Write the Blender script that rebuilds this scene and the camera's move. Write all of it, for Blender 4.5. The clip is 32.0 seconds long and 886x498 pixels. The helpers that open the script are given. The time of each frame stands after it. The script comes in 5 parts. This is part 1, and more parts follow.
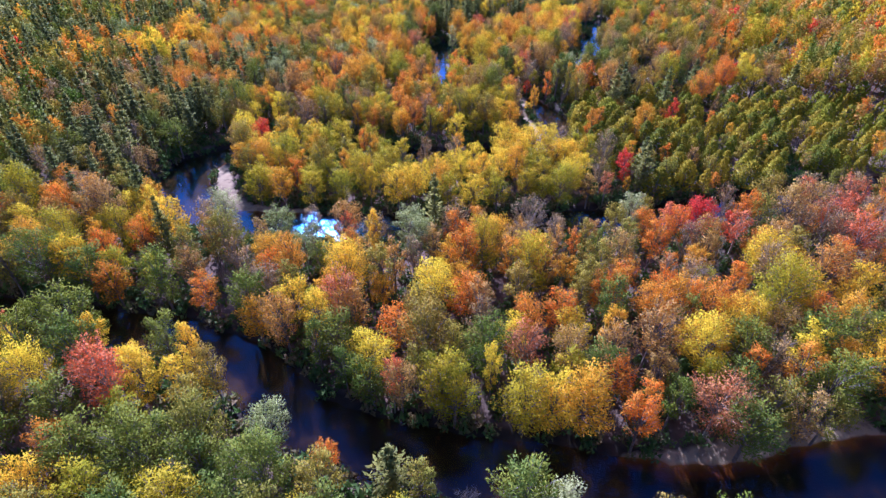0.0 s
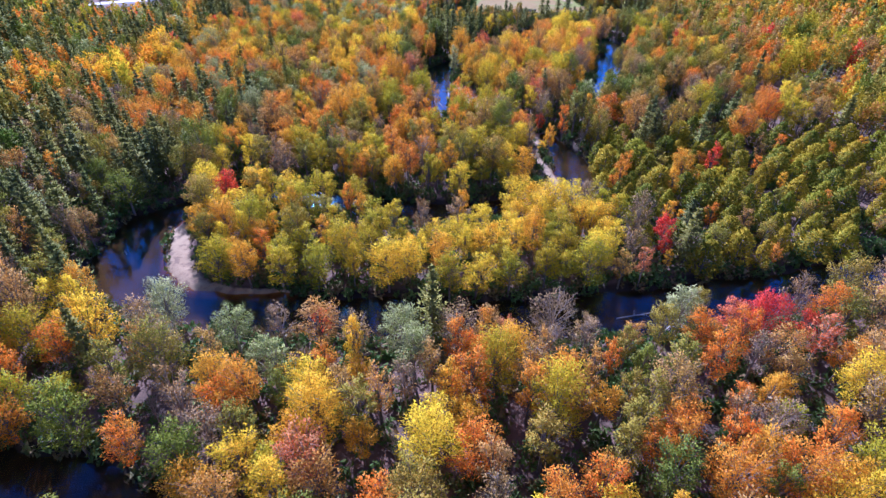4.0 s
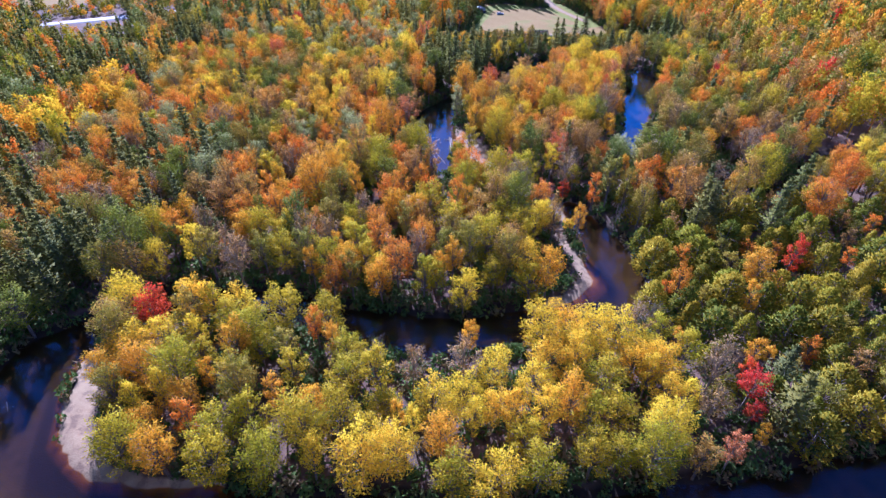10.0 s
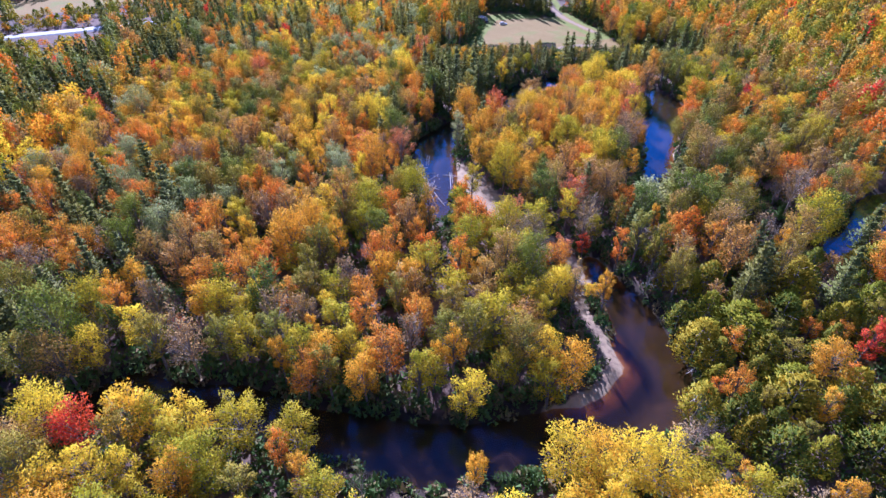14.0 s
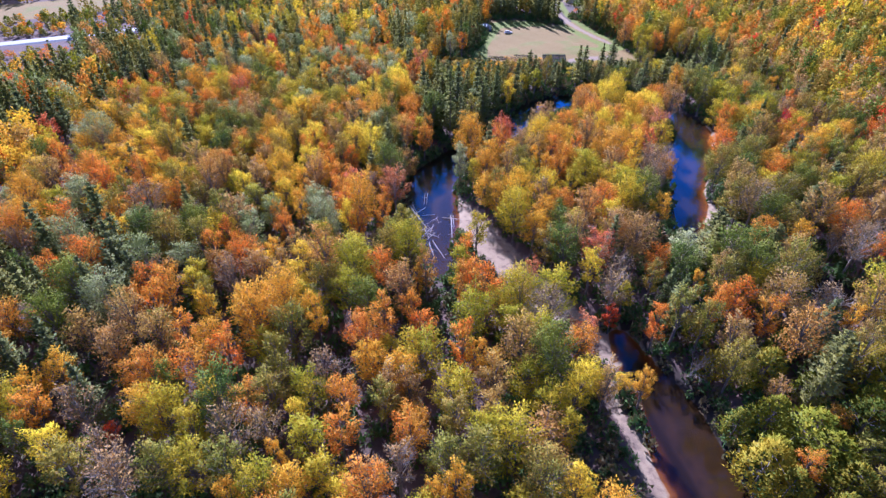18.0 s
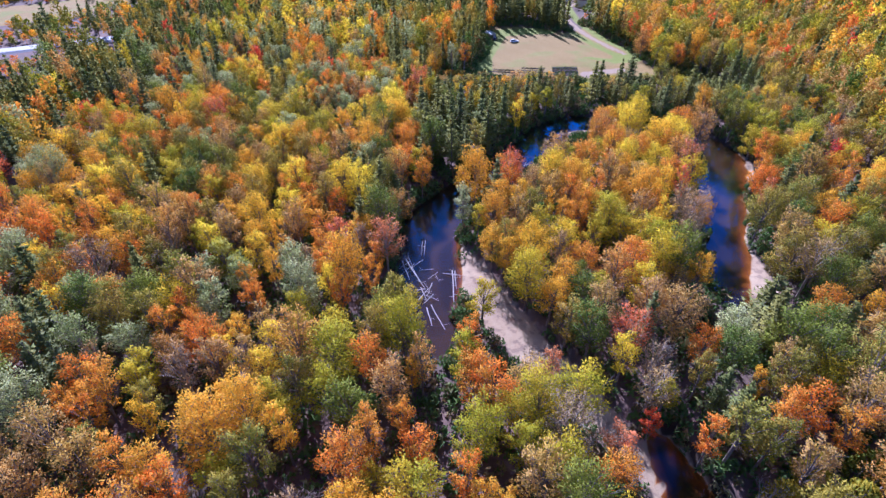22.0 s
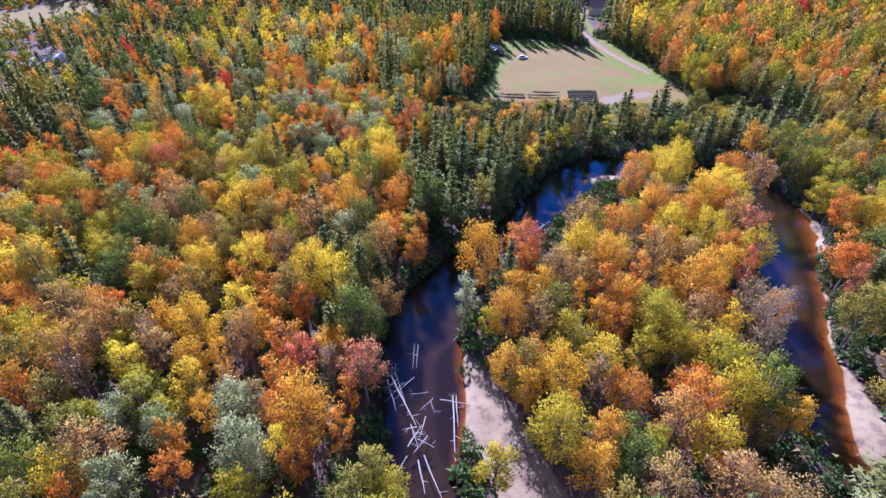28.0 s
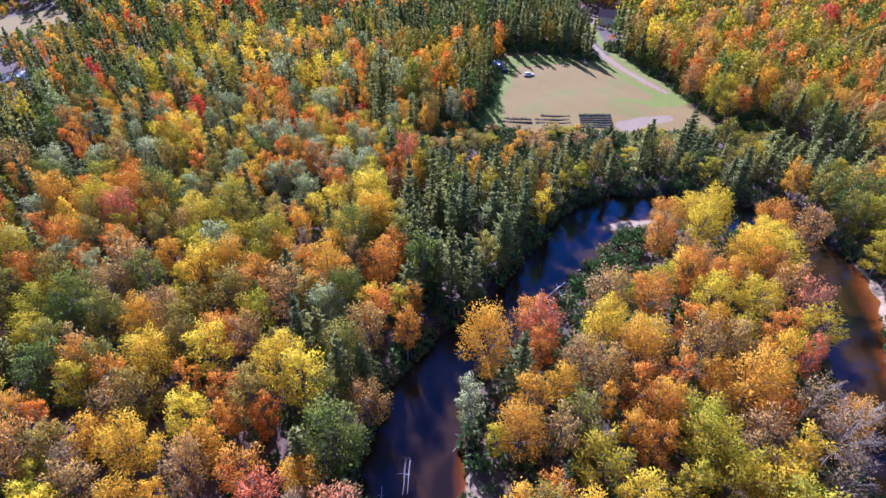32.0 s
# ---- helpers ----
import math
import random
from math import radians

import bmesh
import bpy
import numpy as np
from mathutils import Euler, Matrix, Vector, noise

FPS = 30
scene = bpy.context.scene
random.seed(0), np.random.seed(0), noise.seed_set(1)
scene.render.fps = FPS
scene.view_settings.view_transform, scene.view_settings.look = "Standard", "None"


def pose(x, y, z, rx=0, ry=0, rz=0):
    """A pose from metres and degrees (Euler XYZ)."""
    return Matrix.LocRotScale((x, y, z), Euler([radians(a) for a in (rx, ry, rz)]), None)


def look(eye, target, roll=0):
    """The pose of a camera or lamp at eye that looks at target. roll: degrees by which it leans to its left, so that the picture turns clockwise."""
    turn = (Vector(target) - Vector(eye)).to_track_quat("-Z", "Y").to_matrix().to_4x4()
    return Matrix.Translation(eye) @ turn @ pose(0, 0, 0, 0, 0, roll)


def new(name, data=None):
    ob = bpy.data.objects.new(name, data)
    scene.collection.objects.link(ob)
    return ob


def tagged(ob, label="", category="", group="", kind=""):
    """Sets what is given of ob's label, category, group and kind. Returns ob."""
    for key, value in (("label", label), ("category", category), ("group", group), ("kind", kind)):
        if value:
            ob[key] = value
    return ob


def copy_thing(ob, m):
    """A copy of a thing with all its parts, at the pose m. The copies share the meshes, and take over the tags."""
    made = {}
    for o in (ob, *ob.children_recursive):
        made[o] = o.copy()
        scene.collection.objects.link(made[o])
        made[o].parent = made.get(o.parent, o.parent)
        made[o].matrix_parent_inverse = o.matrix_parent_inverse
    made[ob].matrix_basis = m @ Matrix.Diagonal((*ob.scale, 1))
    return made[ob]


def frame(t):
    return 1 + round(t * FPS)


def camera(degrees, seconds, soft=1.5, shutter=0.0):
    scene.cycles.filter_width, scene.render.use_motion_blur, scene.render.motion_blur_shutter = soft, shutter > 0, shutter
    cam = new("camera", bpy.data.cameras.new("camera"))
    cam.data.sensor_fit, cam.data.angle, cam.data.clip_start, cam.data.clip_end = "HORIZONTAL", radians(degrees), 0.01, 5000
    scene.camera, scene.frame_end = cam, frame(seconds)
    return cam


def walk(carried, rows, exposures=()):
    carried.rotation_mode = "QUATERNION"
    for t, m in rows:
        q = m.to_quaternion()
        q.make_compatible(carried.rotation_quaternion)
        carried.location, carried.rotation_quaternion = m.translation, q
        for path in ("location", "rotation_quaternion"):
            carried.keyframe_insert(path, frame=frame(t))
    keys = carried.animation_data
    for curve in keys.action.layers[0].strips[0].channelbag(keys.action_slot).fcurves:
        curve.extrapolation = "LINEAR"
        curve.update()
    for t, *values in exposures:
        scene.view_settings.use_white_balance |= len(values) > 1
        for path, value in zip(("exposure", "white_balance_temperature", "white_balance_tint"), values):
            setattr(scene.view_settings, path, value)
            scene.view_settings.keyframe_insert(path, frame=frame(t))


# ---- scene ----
cam = camera(81.2, 32.0, 1.4)
METRES, EYE, TILT, LEAN, TURN = 240.0, 86.5, -36.95, 0.0, 0.0
EXPOSURE, KELVIN, TINT = 0.86, 4520.0, 39.5
ROWS = [
    (0.0, 0.0, 0.0, 0.0, 0.0, 0.0, -0.0),
    (0.5, -0.0002, 0.0136, 0.0101, -0.03, -0.05, -0.02),
    (1.0, -0.0003, 0.0286, 0.0212, -0.04, -0.06, -0.01),
    (1.5, -0.0003, 0.0445, 0.033, -0.03, -0.06, -0.03),
    (2.0, -0.0002, 0.0605, 0.0454, -0.01, -0.07, -0.04),
    (2.5, -0.0002, 0.0765, 0.057, -0.02, -0.01, -0.07),
    (3.0, -0.0001, 0.0923, 0.069, -0.0, 0.03, -0.08),
    (3.5, -0.0001, 0.108, 0.0811, 0.01, 0.06, -0.1),
    (5.5, 0.0005, 0.1675, 0.1282, 0.11, 0.04, -0.16),
    (6.0, 0.0007, 0.1812, 0.1397, 0.14, 0.01, -0.18),
    (6.5, 0.0004, 0.1947, 0.1505, 0.12, 0.03, -0.19),
    (7.0, -0.0, 0.2078, 0.1609, 0.08, 0.05, -0.18),
    (7.5, 0.0001, 0.2209, 0.1712, 0.1, 0.07, -0.2),
    (8.0, 0.0003, 0.2338, 0.1813, 0.13, 0.09, -0.21),
    (8.5, 0.0003, 0.2468, 0.191, 0.14, 0.14, -0.21),
    (9.0, 0.0, 0.2599, 0.2005, 0.12, 0.17, -0.21),
    (9.5, 0.0, 0.2726, 0.2102, 0.12, 0.18, -0.21),
    (10.0, 0.0, 0.2853, 0.2198, 0.13, 0.19, -0.22),
    (10.5, 0.0, 0.2981, 0.2291, 0.12, 0.22, -0.22),
    (11.0, 0.0001, 0.3106, 0.2386, 0.13, 0.23, -0.21),
    (11.5, 0.0002, 0.3231, 0.2479, 0.14, 0.22, -0.22),
    (12.0, 0.0003, 0.3354, 0.257, 0.16, 0.23, -0.2),
    (12.5, 0.0003, 0.3477, 0.266, 0.14, 0.24, -0.2),
    (13.0, 0.0004, 0.3599, 0.275, 0.14, 0.23, -0.18),
    (13.5, 0.0004, 0.3719, 0.284, 0.14, 0.22, -0.18),
    (14.0, 0.0004, 0.3832, 0.2923, 0.12, 0.22, -0.18),
    (14.5, 0.0004, 0.3952, 0.3013, 0.12, 0.19, -0.16),
    (16.5, 0.0007, 0.4436, 0.3366, 0.12, 0.1, -0.24),
    (17.0, 0.0005, 0.4555, 0.3455, 0.13, 0.06, -0.26),
    (17.5, 0.0006, 0.4673, 0.3542, 0.14, 0.03, -0.28),
    (18.0, 0.0006, 0.479, 0.363, 0.16, -0.01, -0.29),
    (18.5, 0.0006, 0.4908, 0.3718, 0.17, -0.05, -0.29),
    (19.0, 0.0006, 0.5028, 0.3804, 0.18, -0.09, -0.31),
    (19.5, 0.0006, 0.5145, 0.3891, 0.2, -0.13, -0.33),
    (20.0, 0.0005, 0.5262, 0.398, 0.21, -0.2, -0.35),
    (20.5, 0.0007, 0.5379, 0.4066, 0.24, -0.22, -0.37),
    (21.0, 0.0007, 0.5495, 0.4153, 0.26, -0.27, -0.36),
    (21.5, 0.001, 0.5611, 0.424, 0.27, -0.33, -0.36),
    (22.0, 0.0008, 0.5728, 0.4328, 0.27, -0.4, -0.36),
    (22.5, 0.0009, 0.5844, 0.4416, 0.29, -0.47, -0.36),
    (23.0, 0.0008, 0.5959, 0.4504, 0.29, -0.52, -0.34),
    (23.5, 0.0009, 0.6074, 0.459, 0.31, -0.55, -0.34),
    (24.0, 0.0008, 0.6188, 0.4674, 0.31, -0.62, -0.32),
    (24.5, 0.0011, 0.63, 0.4758, 0.32, -0.69, -0.32),
    (25.0, 0.0012, 0.6414, 0.4839, 0.33, -0.73, -0.31),
    (25.5, 0.0013, 0.6527, 0.4921, 0.34, -0.76, -0.31),
    (27.5, 0.0027, 0.6986, 0.5247, 0.41, -0.89, -0.28),
    (28.0, 0.0028, 0.7099, 0.5331, 0.41, -0.92, -0.27),
    (28.5, 0.003, 0.721, 0.5414, 0.42, -0.94, -0.25),
    (29.0, 0.0032, 0.7323, 0.5498, 0.41, -0.96, -0.24),
    (29.5, 0.0033, 0.7434, 0.5583, 0.4, -0.98, -0.22),
    (30.0, 0.0034, 0.7546, 0.5667, 0.4, -1.0, -0.21),
    (30.5, 0.0035, 0.7657, 0.5751, 0.4, -1.01, -0.2),
    (31.0, 0.0036, 0.7769, 0.5837, 0.4, -1.03, -0.2),
    (31.5, 0.0037, 0.788, 0.5922, 0.41, -1.04, -0.19),
    (32.0, 0.0038, 0.7991, 0.6008, 0.41, -1.07, -0.18),
]
walk(cam, [(t, pose(0, 0, EYE, TILT, LEAN, TURN) @ pose(METRES * x, METRES * y, METRES * z, 90 + pitch, roll, yaw)) for t, x, y, z, yaw, pitch, roll in ROWS], [(0.0, EXPOSURE, KELVIN, TINT), (32.0, EXPOSURE, KELVIN, TINT)])

# ---- light ----
SUN_AZ, SUN_EL = -16.0, 35.0          # degrees left of the way ahead, and up
sun_way = Vector((math.sin(radians(SUN_AZ)) * math.cos(radians(SUN_EL)), math.cos(radians(SUN_AZ)) * math.cos(radians(SUN_EL)), math.sin(radians(SUN_EL))))
sun_data = bpy.data.lights.new("sun", "SUN")
sun_data.energy, sun_data.angle, sun_data.color = 6.0, radians(0.55), (1.0, 0.90, 0.74)
sun = new("sun", sun_data)
sun.matrix_world = look(sun_way * 400, (0, 0, 0))
world = bpy.data.worlds.new("world")
scene.world = world
world.use_nodes = True
sky = world.node_tree.nodes.new("ShaderNodeTexSky")
sky.sky_type, sky.sun_disc = "NISHITA", False
sky.sun_elevation, sky.sun_rotation = radians(SUN_EL), radians(SUN_AZ)
sky.air_density, sky.dust_density, sky.ozone_density = 1.0, 0.15, 2.5
world.node_tree.links.new(sky.outputs[0], world.node_tree.nodes["Background"].inputs[0])
world.node_tree.nodes["Background"].inputs[1].default_value = 0.072


# ---- materials ----
def shader(name):
    mat = bpy.data.materials.new(name)
    mat.use_nodes = True
    tree = mat.node_tree
    tree.nodes.clear()
    out = tree.nodes.new("ShaderNodeOutputMaterial")

    def node(kind, **sets):
        made = tree.nodes.new("ShaderNode" + kind)
        for key, value in sets.items():
            if key in made.inputs:
                made.inputs[key].default_value = value
        return made

    def link(a, b):
        tree.links.new(a, b)
    return mat, node, link, out


def ramp(node, stops):
    made = node("ValToRGB")
    band = made.color_ramp
    while len(band.elements) < len(stops):
        band.elements.new(0.5)
    for el, (at, colour) in zip(band.elements, stops):
        el.position, el.color = at, (*colour, 1)
    return made


def leaf_material(name, colours, glow=0.45, spread=0.22):
    """Leaves: the tone goes by tree, the shade by clump; light comes through them."""
    mat, node, link, out = shader(name)
    info, attr, geo = node("ObjectInfo"), node("Attribute"), node("NewGeometry")
    attr.attribute_name = "tone"
    add = node("Math")
    add.operation = "ADD"
    link(info.outputs["Random"], add.inputs[0])
    link(attr.outputs["Fac"], add.inputs[1])
    jig = node("Math")
    jig.operation = "MULTIPLY_ADD"
    link(geo.outputs["Random Per Island"], jig.inputs[0])
    jig.inputs[1].default_value = spread
    link(add.outputs[0], jig.inputs[2])
    ping = node("Math")
    ping.operation = "PINGPONG"
    link(jig.outputs[0], ping.inputs[0])
    ping.inputs[1].default_value = 1.0
    tone = ramp(node, [(i / (len(colours) - 1), c) for i, c in enumerate(colours)])
    link(ping.outputs[0], tone.inputs[0])
    wob = node("Math")
    wob.operation = "MULTIPLY_ADD"
    link(geo.outputs["Random Per Island"], wob.inputs[0])
    wob.inputs[1].default_value, wob.inputs[2].default_value = 0.2, 0.9
    hsv = node("HueSaturation")
    link(tone.outputs[0], hsv.inputs["Color"])
    link(wob.outputs[0], hsv.inputs["Value"])
    dif, tra, deep = node("BsdfDiffuse"), node("BsdfTranslucent"), node("Gamma", Gamma=1.4)
    link(hsv.outputs[0], dif.inputs[0])
    link(hsv.outputs[0], deep.inputs[0])
    link(deep.outputs[0], tra.inputs[0])
    mix = node("MixShader")
    mix.inputs[0].default_value = glow
    link(dif.outputs[0], mix.inputs[1])
    link(tra.outputs[0], mix.inputs[2])
    glo = node("BsdfGlossy", Roughness=0.45)
    glo.inputs["Color"].default_value = (1, 1, 1, 1)
    top = node("MixShader")
    top.inputs[0].default_value = 0.003
    link(mix.outputs[0], top.inputs[1])
    link(glo.outputs[0], top.inputs[2])
    link(top.outputs[0], out.inputs[0])
    return mat


def plain_material(name, a, b, scale=3.0, rough=0.8, bump=0.3, metal=0.0):
    mat, node, link, out = shader(name)
    geo = node("NewGeometry")
    n1, n2 = node("TexNoise", Scale=scale, Detail=6.0), node("TexNoise", Scale=scale * 7, Detail=3.0)
    link(geo.outputs["Position"], n1.inputs["Vector"])
    link(geo.outputs["Position"], n2.inputs["Vector"])
    mixv = node("Math")
    mixv.operation = "MULTIPLY_ADD"
    link(n2.outputs["Fac"], mixv.inputs[0])
    mixv.inputs[1].default_value = 0.4
    link(n1.outputs["Fac"], mixv.inputs[2])
    col = ramp(node, [(0.45, a), (0.95, b)])
    link(mixv.outputs[0], col.inputs[0])
    bs = node("BsdfPrincipled", Roughness=rough, Metallic=metal)
    link(col.outputs[0], bs.inputs["Base Color"])
    bmp = node("Bump", Strength=bump, Distance=0.05)
    link(n2.outputs["Fac"], bmp.inputs["Height"])
    link(bmp.outputs[0], bs.inputs["Normal"])
    link(bs.outputs[0], out.inputs[0])
    return mat


LEAVES = {
    "yellow": [(0.92, 0.65, 0.012), (0.94, 0.76, 0.014), (0.84, 0.66, 0.016), (0.94, 0.60, 0.012)],
    "gold": [(0.88, 0.47, 0.012), (0.86, 0.55, 0.018), (0.76, 0.42, 0.030), (0.88, 0.53, 0.014)],
    "orange": [(0.87, 0.36, 0.018), (0.80, 0.45, 0.025), (0.72, 0.40, 0.05), (0.90, 0.28, 0.014), (0.76, 0.38, 0.045), (0.85, 0.43, 0.02)],
    "red": [(0.84, 0.10, 0.04), (0.70, 0.09, 0.06), (0.88, 0.20, 0.04)],
    "lime": [(0.58, 0.47, 0.012), (0.70, 0.55, 0.012), (0.42, 0.42, 0.016), (0.66, 0.49, 0.014)],
    "olive": [(0.36, 0.32, 0.045), (0.46, 0.36, 0.045), (0.28, 0.29, 0.040), (0.46, 0.31, 0.045)],
    "green": [(0.13, 0.20, 0.028), (0.21, 0.26, 0.03), (0.29, 0.30, 0.035), (0.15, 0.22, 0.038)],
    "tan": [(0.62, 0.38, 0.085), (0.68, 0.37, 0.060), (0.52, 0.34, 0.12), (0.62, 0.41, 0.07)],
    "grey": [(0.44, 0.31, 0.14), (0.54, 0.36, 0.11), (0.38, 0.28, 0.15), (0.52, 0.32, 0.10)],
    "silver": [(0.39, 0.42, 0.15), (0.52, 0.53, 0.23), (0.32, 0.36, 0.10)],
    "pine": [(0.145, 0.185, 0.065), (0.23, 0.25, 0.065), (0.33, 0.30, 0.065), (0.16, 0.195, 0.075)],
    "young_pine": [(0.16, 0.20, 0.018), (0.30, 0.31, 0.02), (0.52, 0.38, 0.02), (0.12, 0.18, 0.025)],
    "pink": [(0.74, 0.29, 0.11), (0.76, 0.22, 0.075), (0.66, 0.32, 0.12)],
    "shrub": [(0.17, 0.21, 0.05), (0.28, 0.20, 0.10), (0.10, 0.17, 0.05), (0.15, 0.22, 0.06)],
}
THROUGH = {"yellow": 0.52, "gold": 0.5, "lime": 0.48, "orange": 0.48, "red": 0.48, "pink": 0.42, "tan": 0.42, "young_pine": 0.3, "pine": 0.28}
LEAF = {k: leaf_material(k + "_leaves", v, THROUGH.get(k, 0.34)) for k, v in LEAVES.items()}
BARK = plain_material("bark", (0.10, 0.082, 0.072), (0.24, 0.20, 0.18), 2.0, 0.9)
PALE_BARK = plain_material("pale_bark", (0.21, 0.17, 0.13), (0.37, 0.31, 0.25), 2.0, 0.9)
DRIFTWOOD = plain_material("driftwood", (0.35, 0.30, 0.26), (0.62, 0.57, 0.52), 4.0, 0.85)


def ground_material():
    """Leaf litter, with sand, river mud, mown field and trodden earth where the plan has them."""
    mat, node, link, out = shader("ground")
    geo = node("NewGeometry")

    def noise_at(scale, detail=5.0):
        made = node("TexNoise", Scale=scale, Detail=detail)
        link(geo.outputs["Position"], made.inputs["Vector"])
        return made.outputs["Fac"]
    big, mid, fine = noise_at(0.06), noise_at(0.5), noise_at(3.5, 4.0)

    def blend(fac, a, b):
        made = node("Mix")
        made.data_type = "RGBA"
        link(fac, made.inputs[0])
        link(a, made.inputs[6])
        link(b, made.inputs[7])
        return made.outputs[2]

    def tint(source, stops):
        made = ramp(node, stops)
        link(source, made.inputs[0])
        return made.outputs[0]

    def mask(name, low=0.35, high=0.65):
        attr = node("Attribute")
        attr.attribute_name = name
        jig = node("Math")
        jig.operation = "MULTIPLY_ADD"
        link(mid, jig.inputs[0])
        jig.inputs[1].default_value = 0.35
        link(attr.outputs["Fac"], jig.inputs[2])
        step = node("MapRange")
        step.inputs[1].default_value, step.inputs[2].default_value = low + 0.17, high + 0.17
        link(jig.outputs[0], step.inputs[0])
        return step.outputs[0]
    litter = blend(fine, tint(mid, [(0.3, (0.065, 0.045, 0.035)), (0.7, (0.15, 0.095, 0.075))]), tint(big, [(0.35, (0.09, 0.075, 0.05)), (0.65, (0.21, 0.12, 0.09))]))
    mud = tint(mid, [(0.3, (0.020, 0.014, 0.010)), (0.7, (0.045, 0.03, 0.02))])
    # dark mottles stand for debris and tree shadow, put into the sand colour
    sand = blend(fine, tint(mid, [(0.38, (0.16, 0.11, 0.08)), (0.46, (0.35, 0.255, 0.15)), (0.66, (0.46, 0.355, 0.21))]), tint(big, [(0.4, (0.38, 0.29, 0.175)), (0.6, (0.25, 0.17, 0.10))]))
    # light lost with water depth is put into the sunken sand's colour
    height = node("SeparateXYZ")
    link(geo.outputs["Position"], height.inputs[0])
    bed_depth = node("MapRange")
    bed_depth.inputs[1].default_value, bed_depth.inputs[2].default_value = 0.12, -0.95
    link(height.outputs["Z"], bed_depth.inputs[0])
    depth_tint = ramp(node, [(0.0, (1, 1, 1)), (0.14, (0.80, 0.52, 0.24)), (0.42, (0.42, 0.20, 0.055)), (0.9, (0.022, 0.013, 0.007))])
    link(bed_depth.outputs[0], depth_tint.inputs[0])
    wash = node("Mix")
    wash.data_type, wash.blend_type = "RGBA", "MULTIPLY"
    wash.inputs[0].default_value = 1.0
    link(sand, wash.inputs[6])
    link(depth_tint.outputs[0], wash.inputs[7])
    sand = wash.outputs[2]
    grass = blend(tint(big, [(0.54, (0, 0, 0)), (0.68, (1, 1, 1))]), tint(fine, [(0.3, (0.21, 0.135, 0.026)), (0.7, (0.28, 0.19, 0.042))]), tint(fine, [(0.3, (0.17, 0.165, 0.02)), (0.7, (0.22, 0.205, 0.028))]))
    green = tint(fine, [(0.3, (0.14, 0.17, 0.010)), (0.7, (0.21, 0.23, 0.016))])
    earth = tint(fine, [(0.3, (0.25, 0.175, 0.10)), (0.7, (0.34, 0.25, 0.15))])
    col = blend(mask("bed"), litter, mud)
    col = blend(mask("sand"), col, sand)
    col = blend(mask("field"), col, grass)
    col = blend(mask("verge"), col, green)
    col = blend(mask("track"), col, earth)
    bs = node("BsdfPrincipled", Roughness=0.95)
    link(col, bs.inputs["Base Color"])
    bmp = node("Bump", Strength=0.5, Distance=0.2)
    link(fine, bmp.inputs["Height"])
    link(bmp.outputs[0], bs.inputs["Normal"])
    link(bs.outputs[0], out.inputs[0])
    return mat


def water_material():
    """Clear tea-brown river water: the bed shows through, the sky mirrors in it."""
    mat, node, link, out = shader("river_water")
    geo = node("NewGeometry")
    n1, n2 = node("TexNoise", Scale=0.35, Detail=3.0), node("TexNoise", Scale=2.2, Detail=2.0)
    link(geo.outputs["Position"], n1.inputs["Vector"])
    link(geo.outputs["Position"], n2.inputs["Vector"])
    b1 = node("Bump", Strength=0.10, Distance=0.25)
    link(n1.outputs["Fac"], b1.inputs["Height"])
    b2 = node("Bump", Strength=0.22, Distance=0.05)
    link(n2.outputs["Fac"], b2.inputs["Height"])
    link(b1.outputs[0], b2.inputs["Normal"])
    clear = node("BsdfTransparent", Color=(0.85, 0.68, 0.42, 1))
    # blue put into the gloss colour, so that the mirrored sky looks bluer
    glo = node("BsdfGlossy", Roughness=0.08, Color=(0.19, 0.52, 0.90, 1))
    link(b2.outputs[0], glo.inputs["Normal"])
    facing, bend, gloss = node("LayerWeight", Blend=0.5), node("Math"), node("Math")
    link(b2.outputs[0], facing.inputs["Normal"])
    bend.operation, gloss.operation = "POWER", "MULTIPLY_ADD"
    link(facing.outputs["Facing"], bend.inputs[0])
    bend.inputs[1].default_value = 3.8
    link(bend.outputs[0], gloss.inputs[0])
    gloss.inputs[1].default_value, gloss.inputs[2].default_value = 1.9, 0.045
    mix = node("MixShader")
    link(gloss.outputs[0], mix.inputs[0])
    link(clear.outputs[0], mix.inputs[1])
    link(glo.outputs[0], mix.inputs[2])
    link(mix.outputs[0], out.inputs[0])
    return mat


